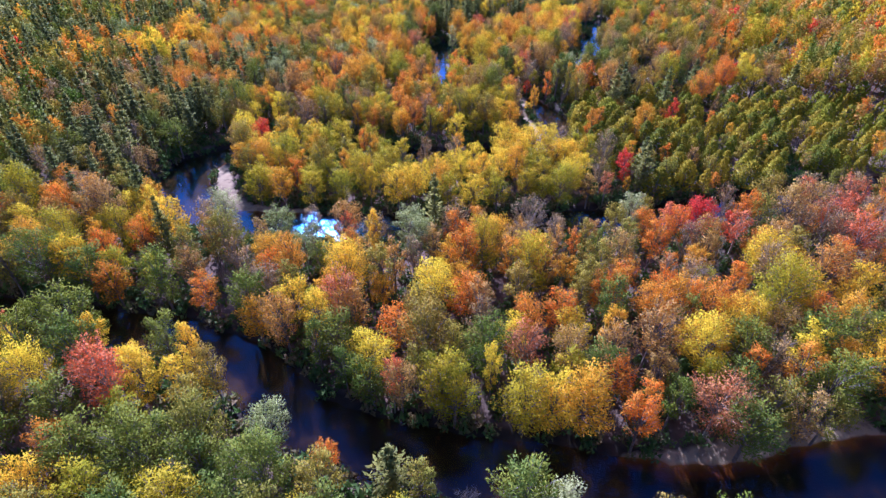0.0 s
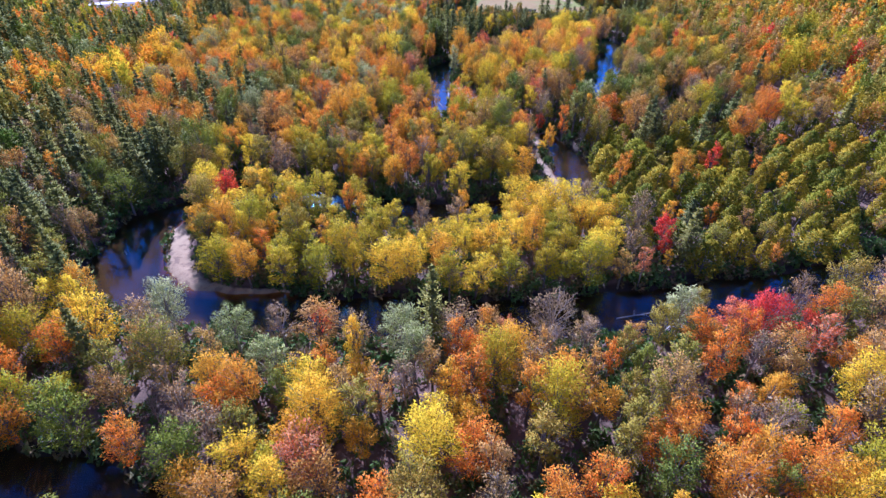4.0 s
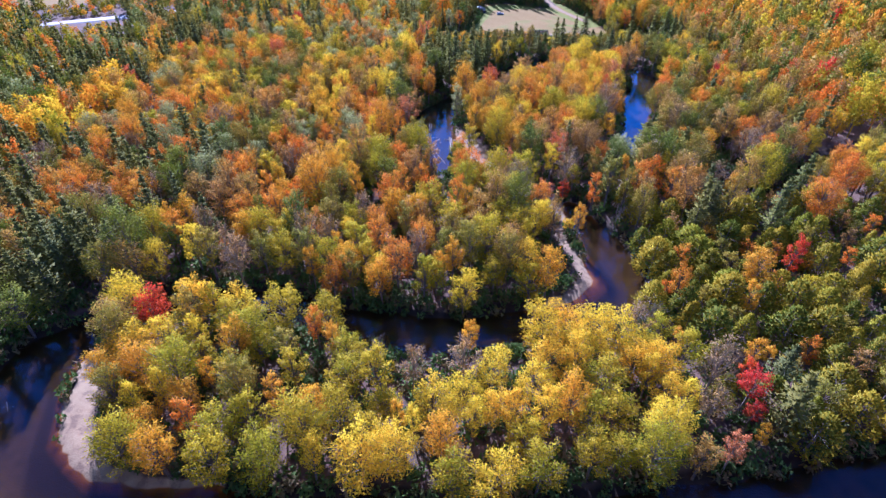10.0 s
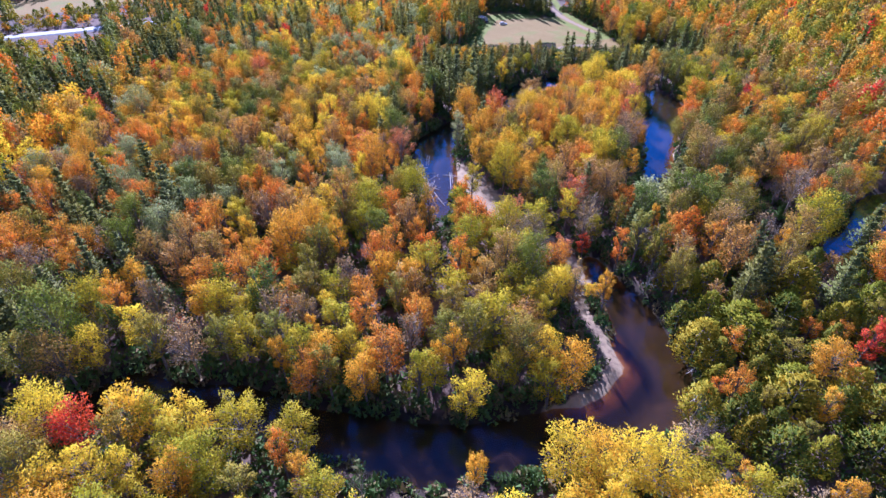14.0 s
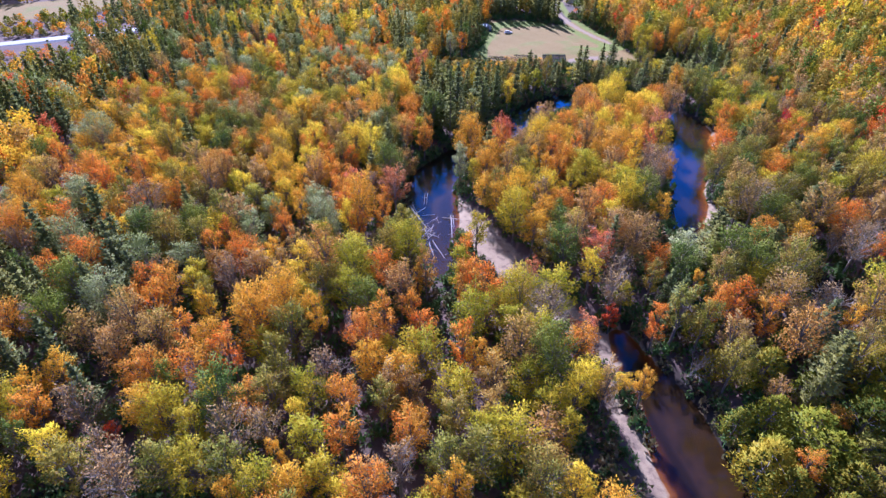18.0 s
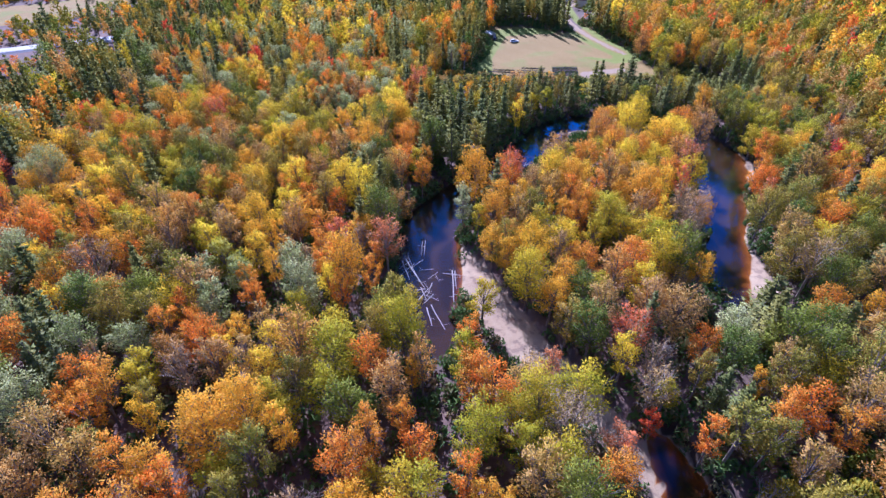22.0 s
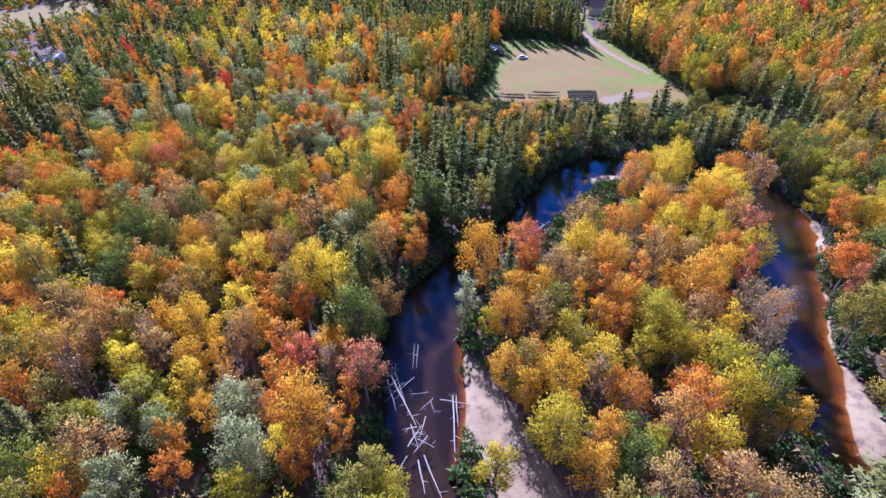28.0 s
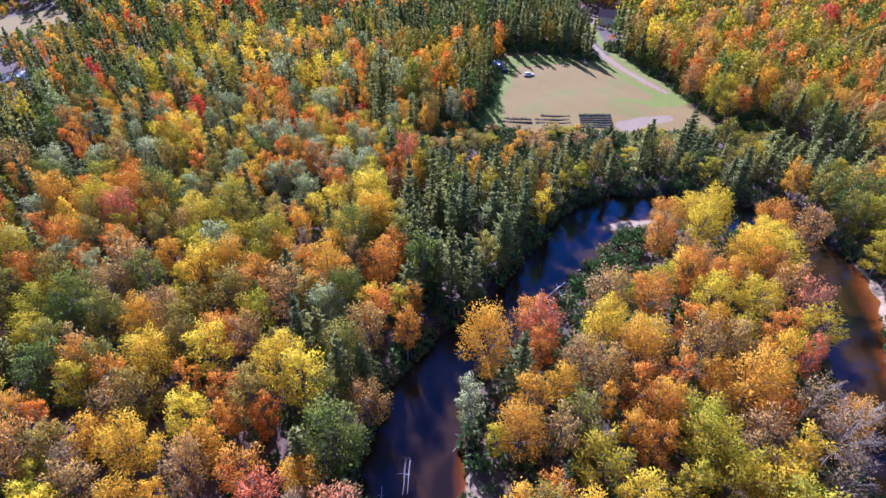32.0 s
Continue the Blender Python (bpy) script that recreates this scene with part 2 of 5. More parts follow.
# ---- plan of the river, the bars and the clearing ----
RIVERS = [
    [(-170, 96, 6), (-104, 88, 6), (-68, 83, 6), (-48, 76, 6), (-36, 68, 6), (-28, 60, 6), (-15, 54, 6), (0, 51, 6), (25, 46, 7), (50, 42, 9), (85, 46, 11), (140, 60, 9)],
    [(190, 150, 7), (120, 142, 7), (95, 136, 7), (70, 131, 7), (48, 127, 7.5), (30, 125, 7), (5, 123.5, 6.5), (-20, 125, 6.5), (-45, 127, 6.5), (-65, 128, 6), (-80, 138, 8), (-86, 150, 9), (-88, 162, 7),
     (-80, 172, 5), (-64, 183, 4.5), (-46, 180, 4.5), (-19, 173, 5), (-5, 169, 6), (16, 172, 5), (34, 176, 6), (45, 184, 7), (45.5, 194, 7), (44, 206, 6), (42, 216, 4.5), (40, 226, 3)],
    [(0, 248, 2), (-2, 256, 5), (-4, 270, 7.5), (-4.5, 285, 9), (-4, 297, 8), (0, 308, 6.5), (8, 317, 6.5), (18, 329, 6.5), (29, 344, 6.5), (38, 358, 8), (52, 369, 8), (74, 370, 8), (92, 361, 8), (100, 346, 7),
     (97, 332, 7), (90, 320, 7.5), (84, 303, 6), (79, 288, 5), (73, 272, 5), (72, 262, 4), (80, 252, 4), (92, 246, 4), (106, 232, 5), (122, 240, 5), (140, 256, 6), (190, 275, 6)],
]
BARS = [
    [(-76, 161, 0.9), (-72, 150, 1.7), (-69.5, 144, 2.2), (-66.5, 138.5, 2.3), (-59, 134.6, 1.4), (-44, 133.4, 0.5)],
    [(33, 213, 0.4), (36, 200, 0.6), (37, 190, 0.8), (32.5, 183.5, 0.5), (27, 181, 0.2)],
    [(6, 284, 0.8), (8.5, 277, 3), (10.5, 268, 4.0), (14.5, 258, 4.2), (19, 250, 4.2), (24, 242, 4.0), (29, 234, 3.2), (34, 226, 2.4), (38, 219, 1.6)],
    [(83, 283, 0.6), (80.5, 274, 3), (77.5, 264, 3)],
    [(107.5, 338, 0.3), (102, 323, -0.6), (93, 303, -1.8), (86, 288, -0.6)],
    [(46, 360, 2.0), (52, 362.5, 3.2), (61, 363, 2.2)],
    [(40, 51, 0.8), (50, 52, 1.6), (66, 56, 2.2), (80, 58, 1.6)],
]
SHELVES = [0.6, 0.19, 0.6, 0.34, 0.2, 0.4, 0.3]      # how steeply each bar goes down into the water
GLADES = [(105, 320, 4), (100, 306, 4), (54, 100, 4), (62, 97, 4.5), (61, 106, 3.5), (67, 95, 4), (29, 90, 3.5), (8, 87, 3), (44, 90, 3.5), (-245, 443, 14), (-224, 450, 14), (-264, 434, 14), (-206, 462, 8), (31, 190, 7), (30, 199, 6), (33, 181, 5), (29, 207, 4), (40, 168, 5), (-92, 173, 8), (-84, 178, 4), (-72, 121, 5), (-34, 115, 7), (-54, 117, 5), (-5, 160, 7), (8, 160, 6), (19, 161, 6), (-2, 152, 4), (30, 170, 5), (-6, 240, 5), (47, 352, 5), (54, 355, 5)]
# no fill trees along these camera sight lines, from water or field to treetops
SIGHT_STRIPS = [(-80, 168, -66, 157), (-86, 158, -71, 147)]
SIGHT_STRIPS += [(51, 48, 40, 38), (70, 48, 56, 38), (-19, 53, -15, 42), (-26, 58, -21, 46), (-40, 71, -31, 56), (-46, 73, -37, 58), (-69, 83, -54, 65), (-73, 85, -58, 73), (-65, 85, -51, 73), (36, 120, 29, 101), (20, 122, 16, 108), (-35, 125, -28, 99), (-34, 125, -27, 104), (45, 126, 36, 105), (11, 127, 9, 112), (50, 127, 40, 112), (-58, 127, -46, 101), (-60, 128, -47, 107), (31, 128, 25, 107), (32, 128, 26, 113), (12, 128, 9, 118), (-49, 129, -39, 119), (-19, 129, -15, 119), (-56, 130, -44, 114)]
SIGHT_STRIPS += [(32, 130, 25, 119), (-41, 130, -32, 114), (-18, 130, -14, 114), (45, 130, 36, 114), (48, 132, 38, 121), (-60, 136, -47, 124), (-69, 138, -55, 121), (-82, 142, -65, 112), (-83, 142, -66, 129), (-71, 147, -56, 128), (-81, 149, -64, 118), (-77, 152, -61, 137), (-76, 153, -60, 127), (-85, 156, -67, 135), (-85, 156, -67, 130), (-3, 165, -3, 147), (-78, 165, -61, 142), (-78, 166, -62, 153), (-5, 168, -4, 154), (17, 170, 13, 156), (-4, 171, -3, 147), (-6, 172, -5, 153), (-13, 172, -10, 158), (-33, 175, -26, 150)]
SIGHT_STRIPS += [(-23, 175, -18, 160), (46, 181, 37, 164), (-51, 183, -40, 168), (41, 184, 32, 167), (44, 186, 35, 164), (47, 188, 38, 171), (38, 193, 30, 174), (38, 198, 30, 187), (48, 198, 38, 187), (45, 198, 35, 169), (43, 199, 34, 174), (43, 199, 34, 180), (45, 203, 36, 191), (39, 204, 31, 183), (35, 206, 28, 185), (36, 207, 29, 181), (38, 209, 30, 177), (40, 210, 31, 197), (42, 215, 33, 201), (40, 223, 32, 208), (39, 228, 31, 218), (32, 236, 25, 225), (22, 244, 18, 231), (21, 248, 16, 237)]
SIGHT_STRIPS += [(-3, 253, -2, 223), (16, 257, 13, 244), (-1, 257, -1, 234), (2, 259, 1, 243), (14, 259, 11, 243), (16, 261, 13, 239), (-3, 264, -2, 232), (67, 265, 53, 250), (8, 266, 7, 255), (10, 267, 8, 252), (68, 269, 54, 250), (-3, 269, -2, 245), (10, 269, 8, 245), (80, 271, 63, 252), (-4, 271, -3, 231), (78, 272, 62, 245), (-3, 272, -3, 255), (71, 273, 56, 256), (9, 274, 7, 254), (70, 275, 55, 249), (-5, 276, -4, 263), (-3, 277, -2, 249), (6, 277, 5, 250), (7, 277, 6, 267)]
SIGHT_STRIPS += [(80, 278, 64, 252), (-4, 278, -3, 258), (6, 279, 5, 261), (82, 280, 65, 266), (71, 281, 56, 253), (-1, 284, -1, 272), (81, 286, 64, 270), (73, 287, 58, 250), (2, 288, 2, 278), (80, 291, 64, 268), (-3, 291, -2, 275), (80, 295, 63, 264), (77, 296, 61, 275), (-5, 298, -4, 283), (82, 299, 65, 284), (79, 299, 63, 260), (78, 301, 62, 255), (80, 301, 64, 270), (9, 304, 7, 291), (86, 310, 68, 283), (87, 317, 69, 296), (93, 322, 73, 302), (94, 325, 74, 308), (100, 330, 79, 305)]
SIGHT_STRIPS += [(98, 336, 78, 306), (99, 338, 78, 314), (31, 341, 24, 314), (101, 342, 80, 320), (34, 342, 27, 308), (26, 342, 21, 318), (29, 343, 23, 322), (100, 348, 79, 323), (99, 350, 78, 318), (31, 350, 25, 315), (36, 353, 29, 324), (37, 356, 29, 332), (37, 360, 29, 332), (51, 361, 41, 333), (51, 362, 41, 327), (46, 362, 36, 324), (45, 371, 36, 334), (61, 372, 48, 339), (86, 372, 68, 339), (89, 373, 70, 345), (94, 374, 75, 343), (63, 375, 50, 347), (59, 377, 47, 346), (25, 427, 20, 388)]
SIGHT_STRIPS += [(71, 427, 56, 388), (58, 429, 46, 389), (47, 431, 38, 391), (34, 432, 27, 392), (21, 434, 17, 393), (88, 462, 69, 416), (27, 491, 21, 438), (26, 492, 21, 430), (27, 496, 21, 443), (96, 570, 76, 501)]

FIELD = [(24, 462), (14, 432), (15, 423), (50, 420), (66, 418), (104, 418), (103, 446), (97, 476), (88, 514), (74, 500), (50, 513), (29, 513)]
LANE = [(82, 600, 1.7), (80, 560, 1.7), (79, 530, 1.7), (81, 508, 1.7), (86, 488, 1.6), (91, 472, 1.5), (97, 459, 1.2)]
TRACK = [(70, 426, 4.5), (78, 431, 3.5), (88, 433, 2.5)]


PLOT = [(100, 574, 12), (84, 590, 9)]
ROAD = [(-420, 352, 4.2), (-263, 447, 4.2), (-225, 467, 4.2), (-120, 522, 4.2)]
HEATH = [(-420, 480, 44), (-322, 514, 34), (-266, 552, 26), (-230, 620, 16)]


def along(line, x, y):
    """Distance from a line of varying half width, minus that width: below 0 inside."""
    best = np.full(np.shape(x), 1e9)
    for (ax, ay, aw), (bx, by, bw) in zip(line[:-1], line[1:]):
        dx, dy = bx - ax, by - ay
        s = np.clip(((x - ax) * dx + (y - ay) * dy) / (dx * dx + dy * dy), 0, 1)
        best = np.minimum(best, np.hypot(x - ax - s * dx, y - ay - s * dy) - (aw + s * (bw - aw)))
    return best


def wave(x, y):
    return 1.1 * np.sin(x * 0.23 + 1.3 * np.sin(y * 0.11)) + 0.9 * np.sin(y * 0.29 + 1.7 * np.sin(x * 0.13)) + 0.5 * np.sin(x * 0.71 + y * 0.53)


def river_gap(x, y):
    return np.minimum.reduce([along(r, x, y) for r in RIVERS]) + 0.45 * wave(x, y)


def bar_gap(x, y):
    return np.minimum.reduce([along(b, x, y) for b in BARS]) + 0.3 * wave(y, x)


def in_field(x, y):
    hit = np.zeros(np.shape(x), bool)
    for (ax, ay), (bx, by) in zip(FIELD, FIELD[1:] + FIELD[:1]):
        if ay != by:
            hit ^= ((ay > y) != (by > y)) & (x < (bx - ax) * (y - ay) / (by - ay) + ax)
    return hit


def level(x, y):
    """Height of the ground: banks, bed and bars, with the water at 0."""
    gap = river_gap(x, y)
    land = 1.3 + 0.16 * wave(x * 0.6, y * 0.6) + 0.05 * wave(x * 3, y * 3)
    far = np.clip((np.abs(x) - 250) / 600, 0, 1) + np.clip((y - 620) / 600, 0, 1)
    land = land + far * 6
    bed = np.maximum(-2.4, -0.35 * np.maximum(-gap, 0) - 0.15)
    s = np.clip(gap / 3.0, 0, 1)
    z = bed + (land - bed) * s * s * (3 - 2 * s)
    bar = bar_gap(x, y)
    flat = np.maximum.reduce([0.55 - fall * np.maximum(along(b, x, y) + 0.3 * wave(y, x) + 2.2, 0) for b, fall in zip(BARS, SHELVES)]) + 0.04 * wave(x * 2, y * 2)
    near = np.clip((9 - bar) / 2, 0, 1)
    low = np.where(bar < 2, np.minimum(z, 0.75), z)
    return np.where((bar < 9) & (gap < 4), z + (np.maximum(low, flat) - z) * near, np.where(bar < 2, np.minimum(z, np.maximum(flat, 0.35)), z))


def spaced(parts):
    return np.concatenate([np.arange(a, b, step) for a, b, step in parts])


def build_ground():
    xs = spaced([(-3000, -600, 300), (-600, -300, 40), (-300, -120, 12), (-120, 130, 1.8), (130, 300, 10), (300, 600, 40), (600, 3001, 300)])
    ys = spaced([(-600, 0, 60), (0, 36, 6), (36, 64, 2), (64, 400, 1.8), (400, 525, 2.5), (525, 700, 10), (700, 1000, 40), (1000, 4001, 300)])
    gx, gy = np.meshgrid(xs, ys)
    z = level(gx, gy)
    nx, ny = len(xs), len(ys)
    verts = np.stack([gx, gy, z], -1).reshape(-1, 3)
    i = (np.arange(ny - 1)[:, None] * nx + np.arange(nx - 1)).ravel()
    me = mesh_of("ground", verts, np.stack([i, i + 1, i + nx + 1, i + nx], -1))
    fx, fy = gx.ravel(), gy.ravel()
    gap, bar = river_gap(fx, fy), bar_gap(fx, fy)
    lane = np.minimum.reduce([along(p, fx, fy) for p in (LANE, TRACK, PLOT)])
    masks = {
        "bed": np.clip(0.5 - (gap - 2.6) / 3, 0, 1),
        "sand": np.maximum(np.clip(0.5 - (bar - 0.8) / 2, 0, 1), np.where(gap < 1, np.clip(0.6 - (bar - 6.5) / 5, 0, 1), 0)),
        "field": np.maximum(in_field(fx, fy).astype(float), np.clip(0.5 - along(HEATH, fx, fy) / 8, 0, 1)),
        "verge": np.clip(0.9 - np.abs(along(LANE, fx, fy) - 4) / 6, 0, 1) * (fy > 446) + np.clip(0.8 - along([(18, 424, 3.5), (20, 452, 3.5), (30, 500, 6), (60, 505, 6)], fx, fy) / 3, 0, 1) + np.clip(0.6 - along([(74, 452, 1), (88, 448, 3), (97, 452, 6)], fx, fy) / 6, 0, 1),
        "track": np.clip(0.5 - lane / 2.2, 0, 1),
    }
    for name, values in masks.items():
        me.attributes.new(name, "FLOAT", "POINT").data.foreach_set("value", values.astype(np.float32))
    me.shade_smooth()
    me.materials.append(ground_material())
    tagged(new("ground", me), "leaf-strewn woodland floor with river bed, sandy bars and a mown field", "ground", kind="structure")


def mesh_of(name, verts, faces):
    me = bpy.data.meshes.new(name)
    faces = np.asarray(faces, np.int32)
    me.vertices.add(len(verts))
    me.vertices.foreach_set("co", np.asarray(verts, np.float32).ravel())
    n, k = faces.shape
    me.loops.add(n * k)
    me.loops.foreach_set("vertex_index", faces.ravel())
    me.polygons.add(n)
    me.polygons.foreach_set("loop_start", np.arange(n, dtype=np.int32) * k)
    me.update(calc_edges=True)
    me.validate()
    return me


build_ground()
bm = bmesh.new()
for x, y in ((-420, 20), (420, 20), (420, 420), (-420, 420)):
    bm.verts.new((x, y, 0))
bm.faces.new(bm.verts)
water_mesh = bpy.data.meshes.new("water")
bm.to_mesh(water_mesh)
bm.free()
water_mesh.materials.append(water_material())
tagged(new("water", water_mesh), "dark tea-brown river water winding through the woods", "river", kind="structure")


# ---- trees ----
def clumps(rng, centres, outward, size, aim):
    """One pointed spray of leaves at each centre: it faces roughly outward and its tip goes along aim."""
    n = len(centres)
    a = aim + rng.normal(0, 0.42, (n, 3))
    a /= np.linalg.norm(a, axis=1)[:, None] + 1e-9
    b = np.cross(outward + rng.normal(0, 0.45, (n, 3)), a)
    b /= np.linalg.norm(b, axis=1)[:, None] + 1e-9
    s = size * rng.uniform(0.55, 1.4, (n, 1))
    wide = rng.uniform(0.4, 0.7, (n, 1))
    back = centres - a * s * rng.uniform(0.3, 0.7, (n, 1))
    tip, left, right = centres + a * s * 1.25, back + b * s * wide, back - b * s * wide
    turned = np.sum(np.cross(left - tip, right - tip) * outward, axis=1)[:, None] < 0
    verts = np.stack([tip, np.where(turned, right, left), np.where(turned, left, right)], 1).reshape(-1, 3)
    return verts, np.arange(3 * n).reshape(-1, 3)


def ball(rng, n):
    v = rng.normal(0, 1, (n, 3))
    return v / np.linalg.norm(v, axis=1)[:, None]


def tube(points, radii, sides=5):
    """A tapered limb through the points."""
    verts, faces = [], []
    for i, (p, r) in enumerate(zip(points, radii)):
        q = points[min(i + 1, len(points) - 1)] - points[max(i - 1, 0)]
        q = q / (np.linalg.norm(q) + 1e-9)
        u = np.cross(q, (0.31, 0.95, 0.05))
        u /= np.linalg.norm(u) + 1e-9
        w = np.cross(q, u)
        for k in range(sides):
            an = 2 * math.pi * k / sides
            verts.append(p + r * (math.cos(an) * u + math.sin(an) * w))
    for i in range(len(points) - 1):
        for k in range(sides):
            a, b = i * sides + k, i * sides + (k + 1) % sides
            faces += [(a, b, b + sides), (a, b + sides, a + sides)]
    return np.array(verts), np.array(faces)


def soften(me, leaves, outs, centre_z, squash=0.8):
    """Lets the first leaf faces of a crown take light as their bough and the whole rounded crown do."""
    v = np.empty(len(me.vertices) * 3, np.float32)
    me.vertices.foreach_get("co", v)
    v = v.reshape(-1, 3)
    flat = np.empty(len(me.polygons) * 3, np.float32)
    me.polygons.foreach_get("normal", flat)
    flat = flat.reshape(-1, 3)
    nor = np.repeat(flat, 3, axis=0)
    k = 3 * leaves
    ids = np.empty(len(me.loops), np.int32)
    me.loops.foreach_get("vertex_index", ids)
    round_way = (v[ids[:k]] - np.array([0, 0, centre_z])) * np.array([1, 1, squash])
    round_way /= np.linalg.norm(round_way, axis=1)[:, None] + 1e-6
    nor[:k] = nor[:k] * 0.42 + np.repeat(outs[:, :3], 3, axis=0) * 0.62 + round_way * 0.46
    nor /= np.linalg.norm(nor, axis=1)[:, None] + 1e-6
    me.normals_split_custom_set(nor.tolist())


def joined(parts):
    verts, faces, n = [], [], 0
    for v, f in parts:
        verts.append(v)
        faces.append(f + n)
        n += len(v)
    return np.concatenate(verts), np.concatenate(faces)


def broadleaf(seed, leaves, leaf_size, height=17.0, radius=4.6, plumes=17, wooded=True, twigs=3):
    """Limbs and leaf sprays of a broad-crowned tree: rising plumes of leaves round a forking trunk."""
    rng = np.random.default_rng(seed)
    base = height * rng.uniform(0.22, 0.38)
    lean = rng.normal(0, 0.5, 2)
    fat = rng.uniform(0.35, 0.6)
    tips = []
    for i in range(plumes):
        f = (i + rng.uniform(0.1, 0.9)) / plumes
        an = 2.4 * i + rng.uniform(-0.5, 0.5)
        shape = max(math.sin(math.pi * min(0.12 + 0.88 * f, 0.97)), 0.12) ** fat
        reach = radius * shape * rng.uniform(0.45, 0.82)
        d = np.array([math.cos(an), math.sin(an), 0.0])
        c = d * reach + np.array([lean[0] * f, lean[1] * f, base + 0.8 + f * (height * 0.93 - base - 0.8)])
        axis = d * 0.62 + np.array([0, 0, 0.9])
        tips.append((c, axis / np.linalg.norm(axis), radius * rng.uniform(0.24, 0.4), radius * rng.uniform(0.38, 0.62)))
    weight = np.array([w * w * l for _, _, w, l in tips])
    pick = rng.choice(plumes, leaves, p=weight / weight.sum())
    c, ax = np.array([t[0] for t in tips])[pick], np.array([t[1] for t in tips])[pick]
    w, l = np.array([t[2] for t in tips])[pick][:, None], np.array([t[3] for t in tips])[pick][:, None]
    way = ball(rng, leaves)
    shell = rng.uniform(0, 1, (leaves, 1)) ** 0.4 * rng.uniform(0.85, 1.2, (leaves, 1))
    lift = np.sum(way * ax, axis=1)[:, None]
    pos = c + (way - ax * lift) * shell * w + ax * lift * shell * l
    crown = clumps(rng, pos, way * 0.8 + np.array([0, 0, 0.45]), leaf_size, ax * 0.4 + way * 0.6)
    top = np.array([lean[0], lean[1], height * 0.85])
    wood = [tube([np.array([0, 0, -0.4]), np.array([lean[0] * 0.2, lean[1] * 0.2, base]), np.array([lean[0] * 0.5, lean[1] * 0.5, height * 0.5]), top], [0.3, 0.24, 0.16, 0.03], 5)]
    if wooded:
        for k, (c, ax, w, l) in enumerate(tips):
            z0 = base * 0.8 + 0.45 * max(c[2] - base, 0)
            start = np.array([lean[0] * 0.4, lean[1] * 0.4, z0])
            mid = start + (c - start) * 0.55 + np.array([0, 0, -0.2])
            wood.append(tube([start, mid, c + ax * l * 0.8], [0.11, 0.07, 0.02], 3))
            for way_out in ball(rng, twigs):
                root = mid + (c - mid) * rng.uniform(0.3, 1.0)
                wood.append(tube([root, root + ax * l * rng.uniform(0.5, 1.1) + way_out * w * 0.9], [0.035, 0.012], 3))
    shade = rng.uniform(0, 0.3, plumes)[pick]
    return wood[0], joined(wood[1:]) if len(wood) > 1 else None, crown, np.column_stack([way, shade])


def conifer(seed, tufts_each, size, height=22.0, radius=3.3, low=0.28, tiers=14, wooded=True):
    """A white pine: uneven tiers of level boughs with upturned needle tufts."""
    rng = np.random.default_rng(seed)
    pos, way = [], []
    wood = [tube([np.array([0, 0, -0.4]), np.array([rng.normal(0, 0.15), rng.normal(0, 0.15), height * 0.5]), np.array([rng.normal(0, 0.3), rng.normal(0, 0.3), height])], [0.26, 0.17, 0.03], 5)]
    for i in range(tiers):
        f = (i + rng.uniform(-0.3, 0.3)) / tiers
        z = height * (low + (1 - low) * f)
        arms = int(rng.integers(4, 7)) if f < 0.85 else 3
        size_here = rng.uniform(0.7, 1.2)
        for k in range(arms):
            an = 2 * math.pi * (k + rng.uniform(-0.4, 0.4)) / arms + i * 0.9
            reach = radius * (max(1 - f, 0.04) ** 0.78) * (0.55 + 0.45 * min(f / 0.25, 1)) * rng.uniform(0.5, 1.2) * size_here
            d = np.array([math.cos(an), math.sin(an), rng.uniform(0.02, 0.3)])
            start = np.array([0, 0, z])
            if wooded and k % 2:
                wood.append(tube([start, start + d * reach * 0.9], [0.045, 0.012], 3))
            side = np.array([-d[1], d[0], 0])
            for j in range(tufts_each):
                s = (j + 0.6) / tufts_each
                pos.append(start + d * reach * s + side * rng.normal(0, 0.3) * reach * s + np.array([0, 0, rng.normal(0, 0.18)]))
                way.append(np.array([d[0] * 0.7, d[1] * 0.7, 0.7]))
    crown = clumps(rng, np.array(pos), np.array(way), size, np.array(way) * np.array([1.4, 1.4, 0.8]))
    return wood[0], joined(wood[1:]) if len(wood) > 1 else None, crown, np.column_stack([np.array(way), rng.uniform(0, 0.2, len(way))])


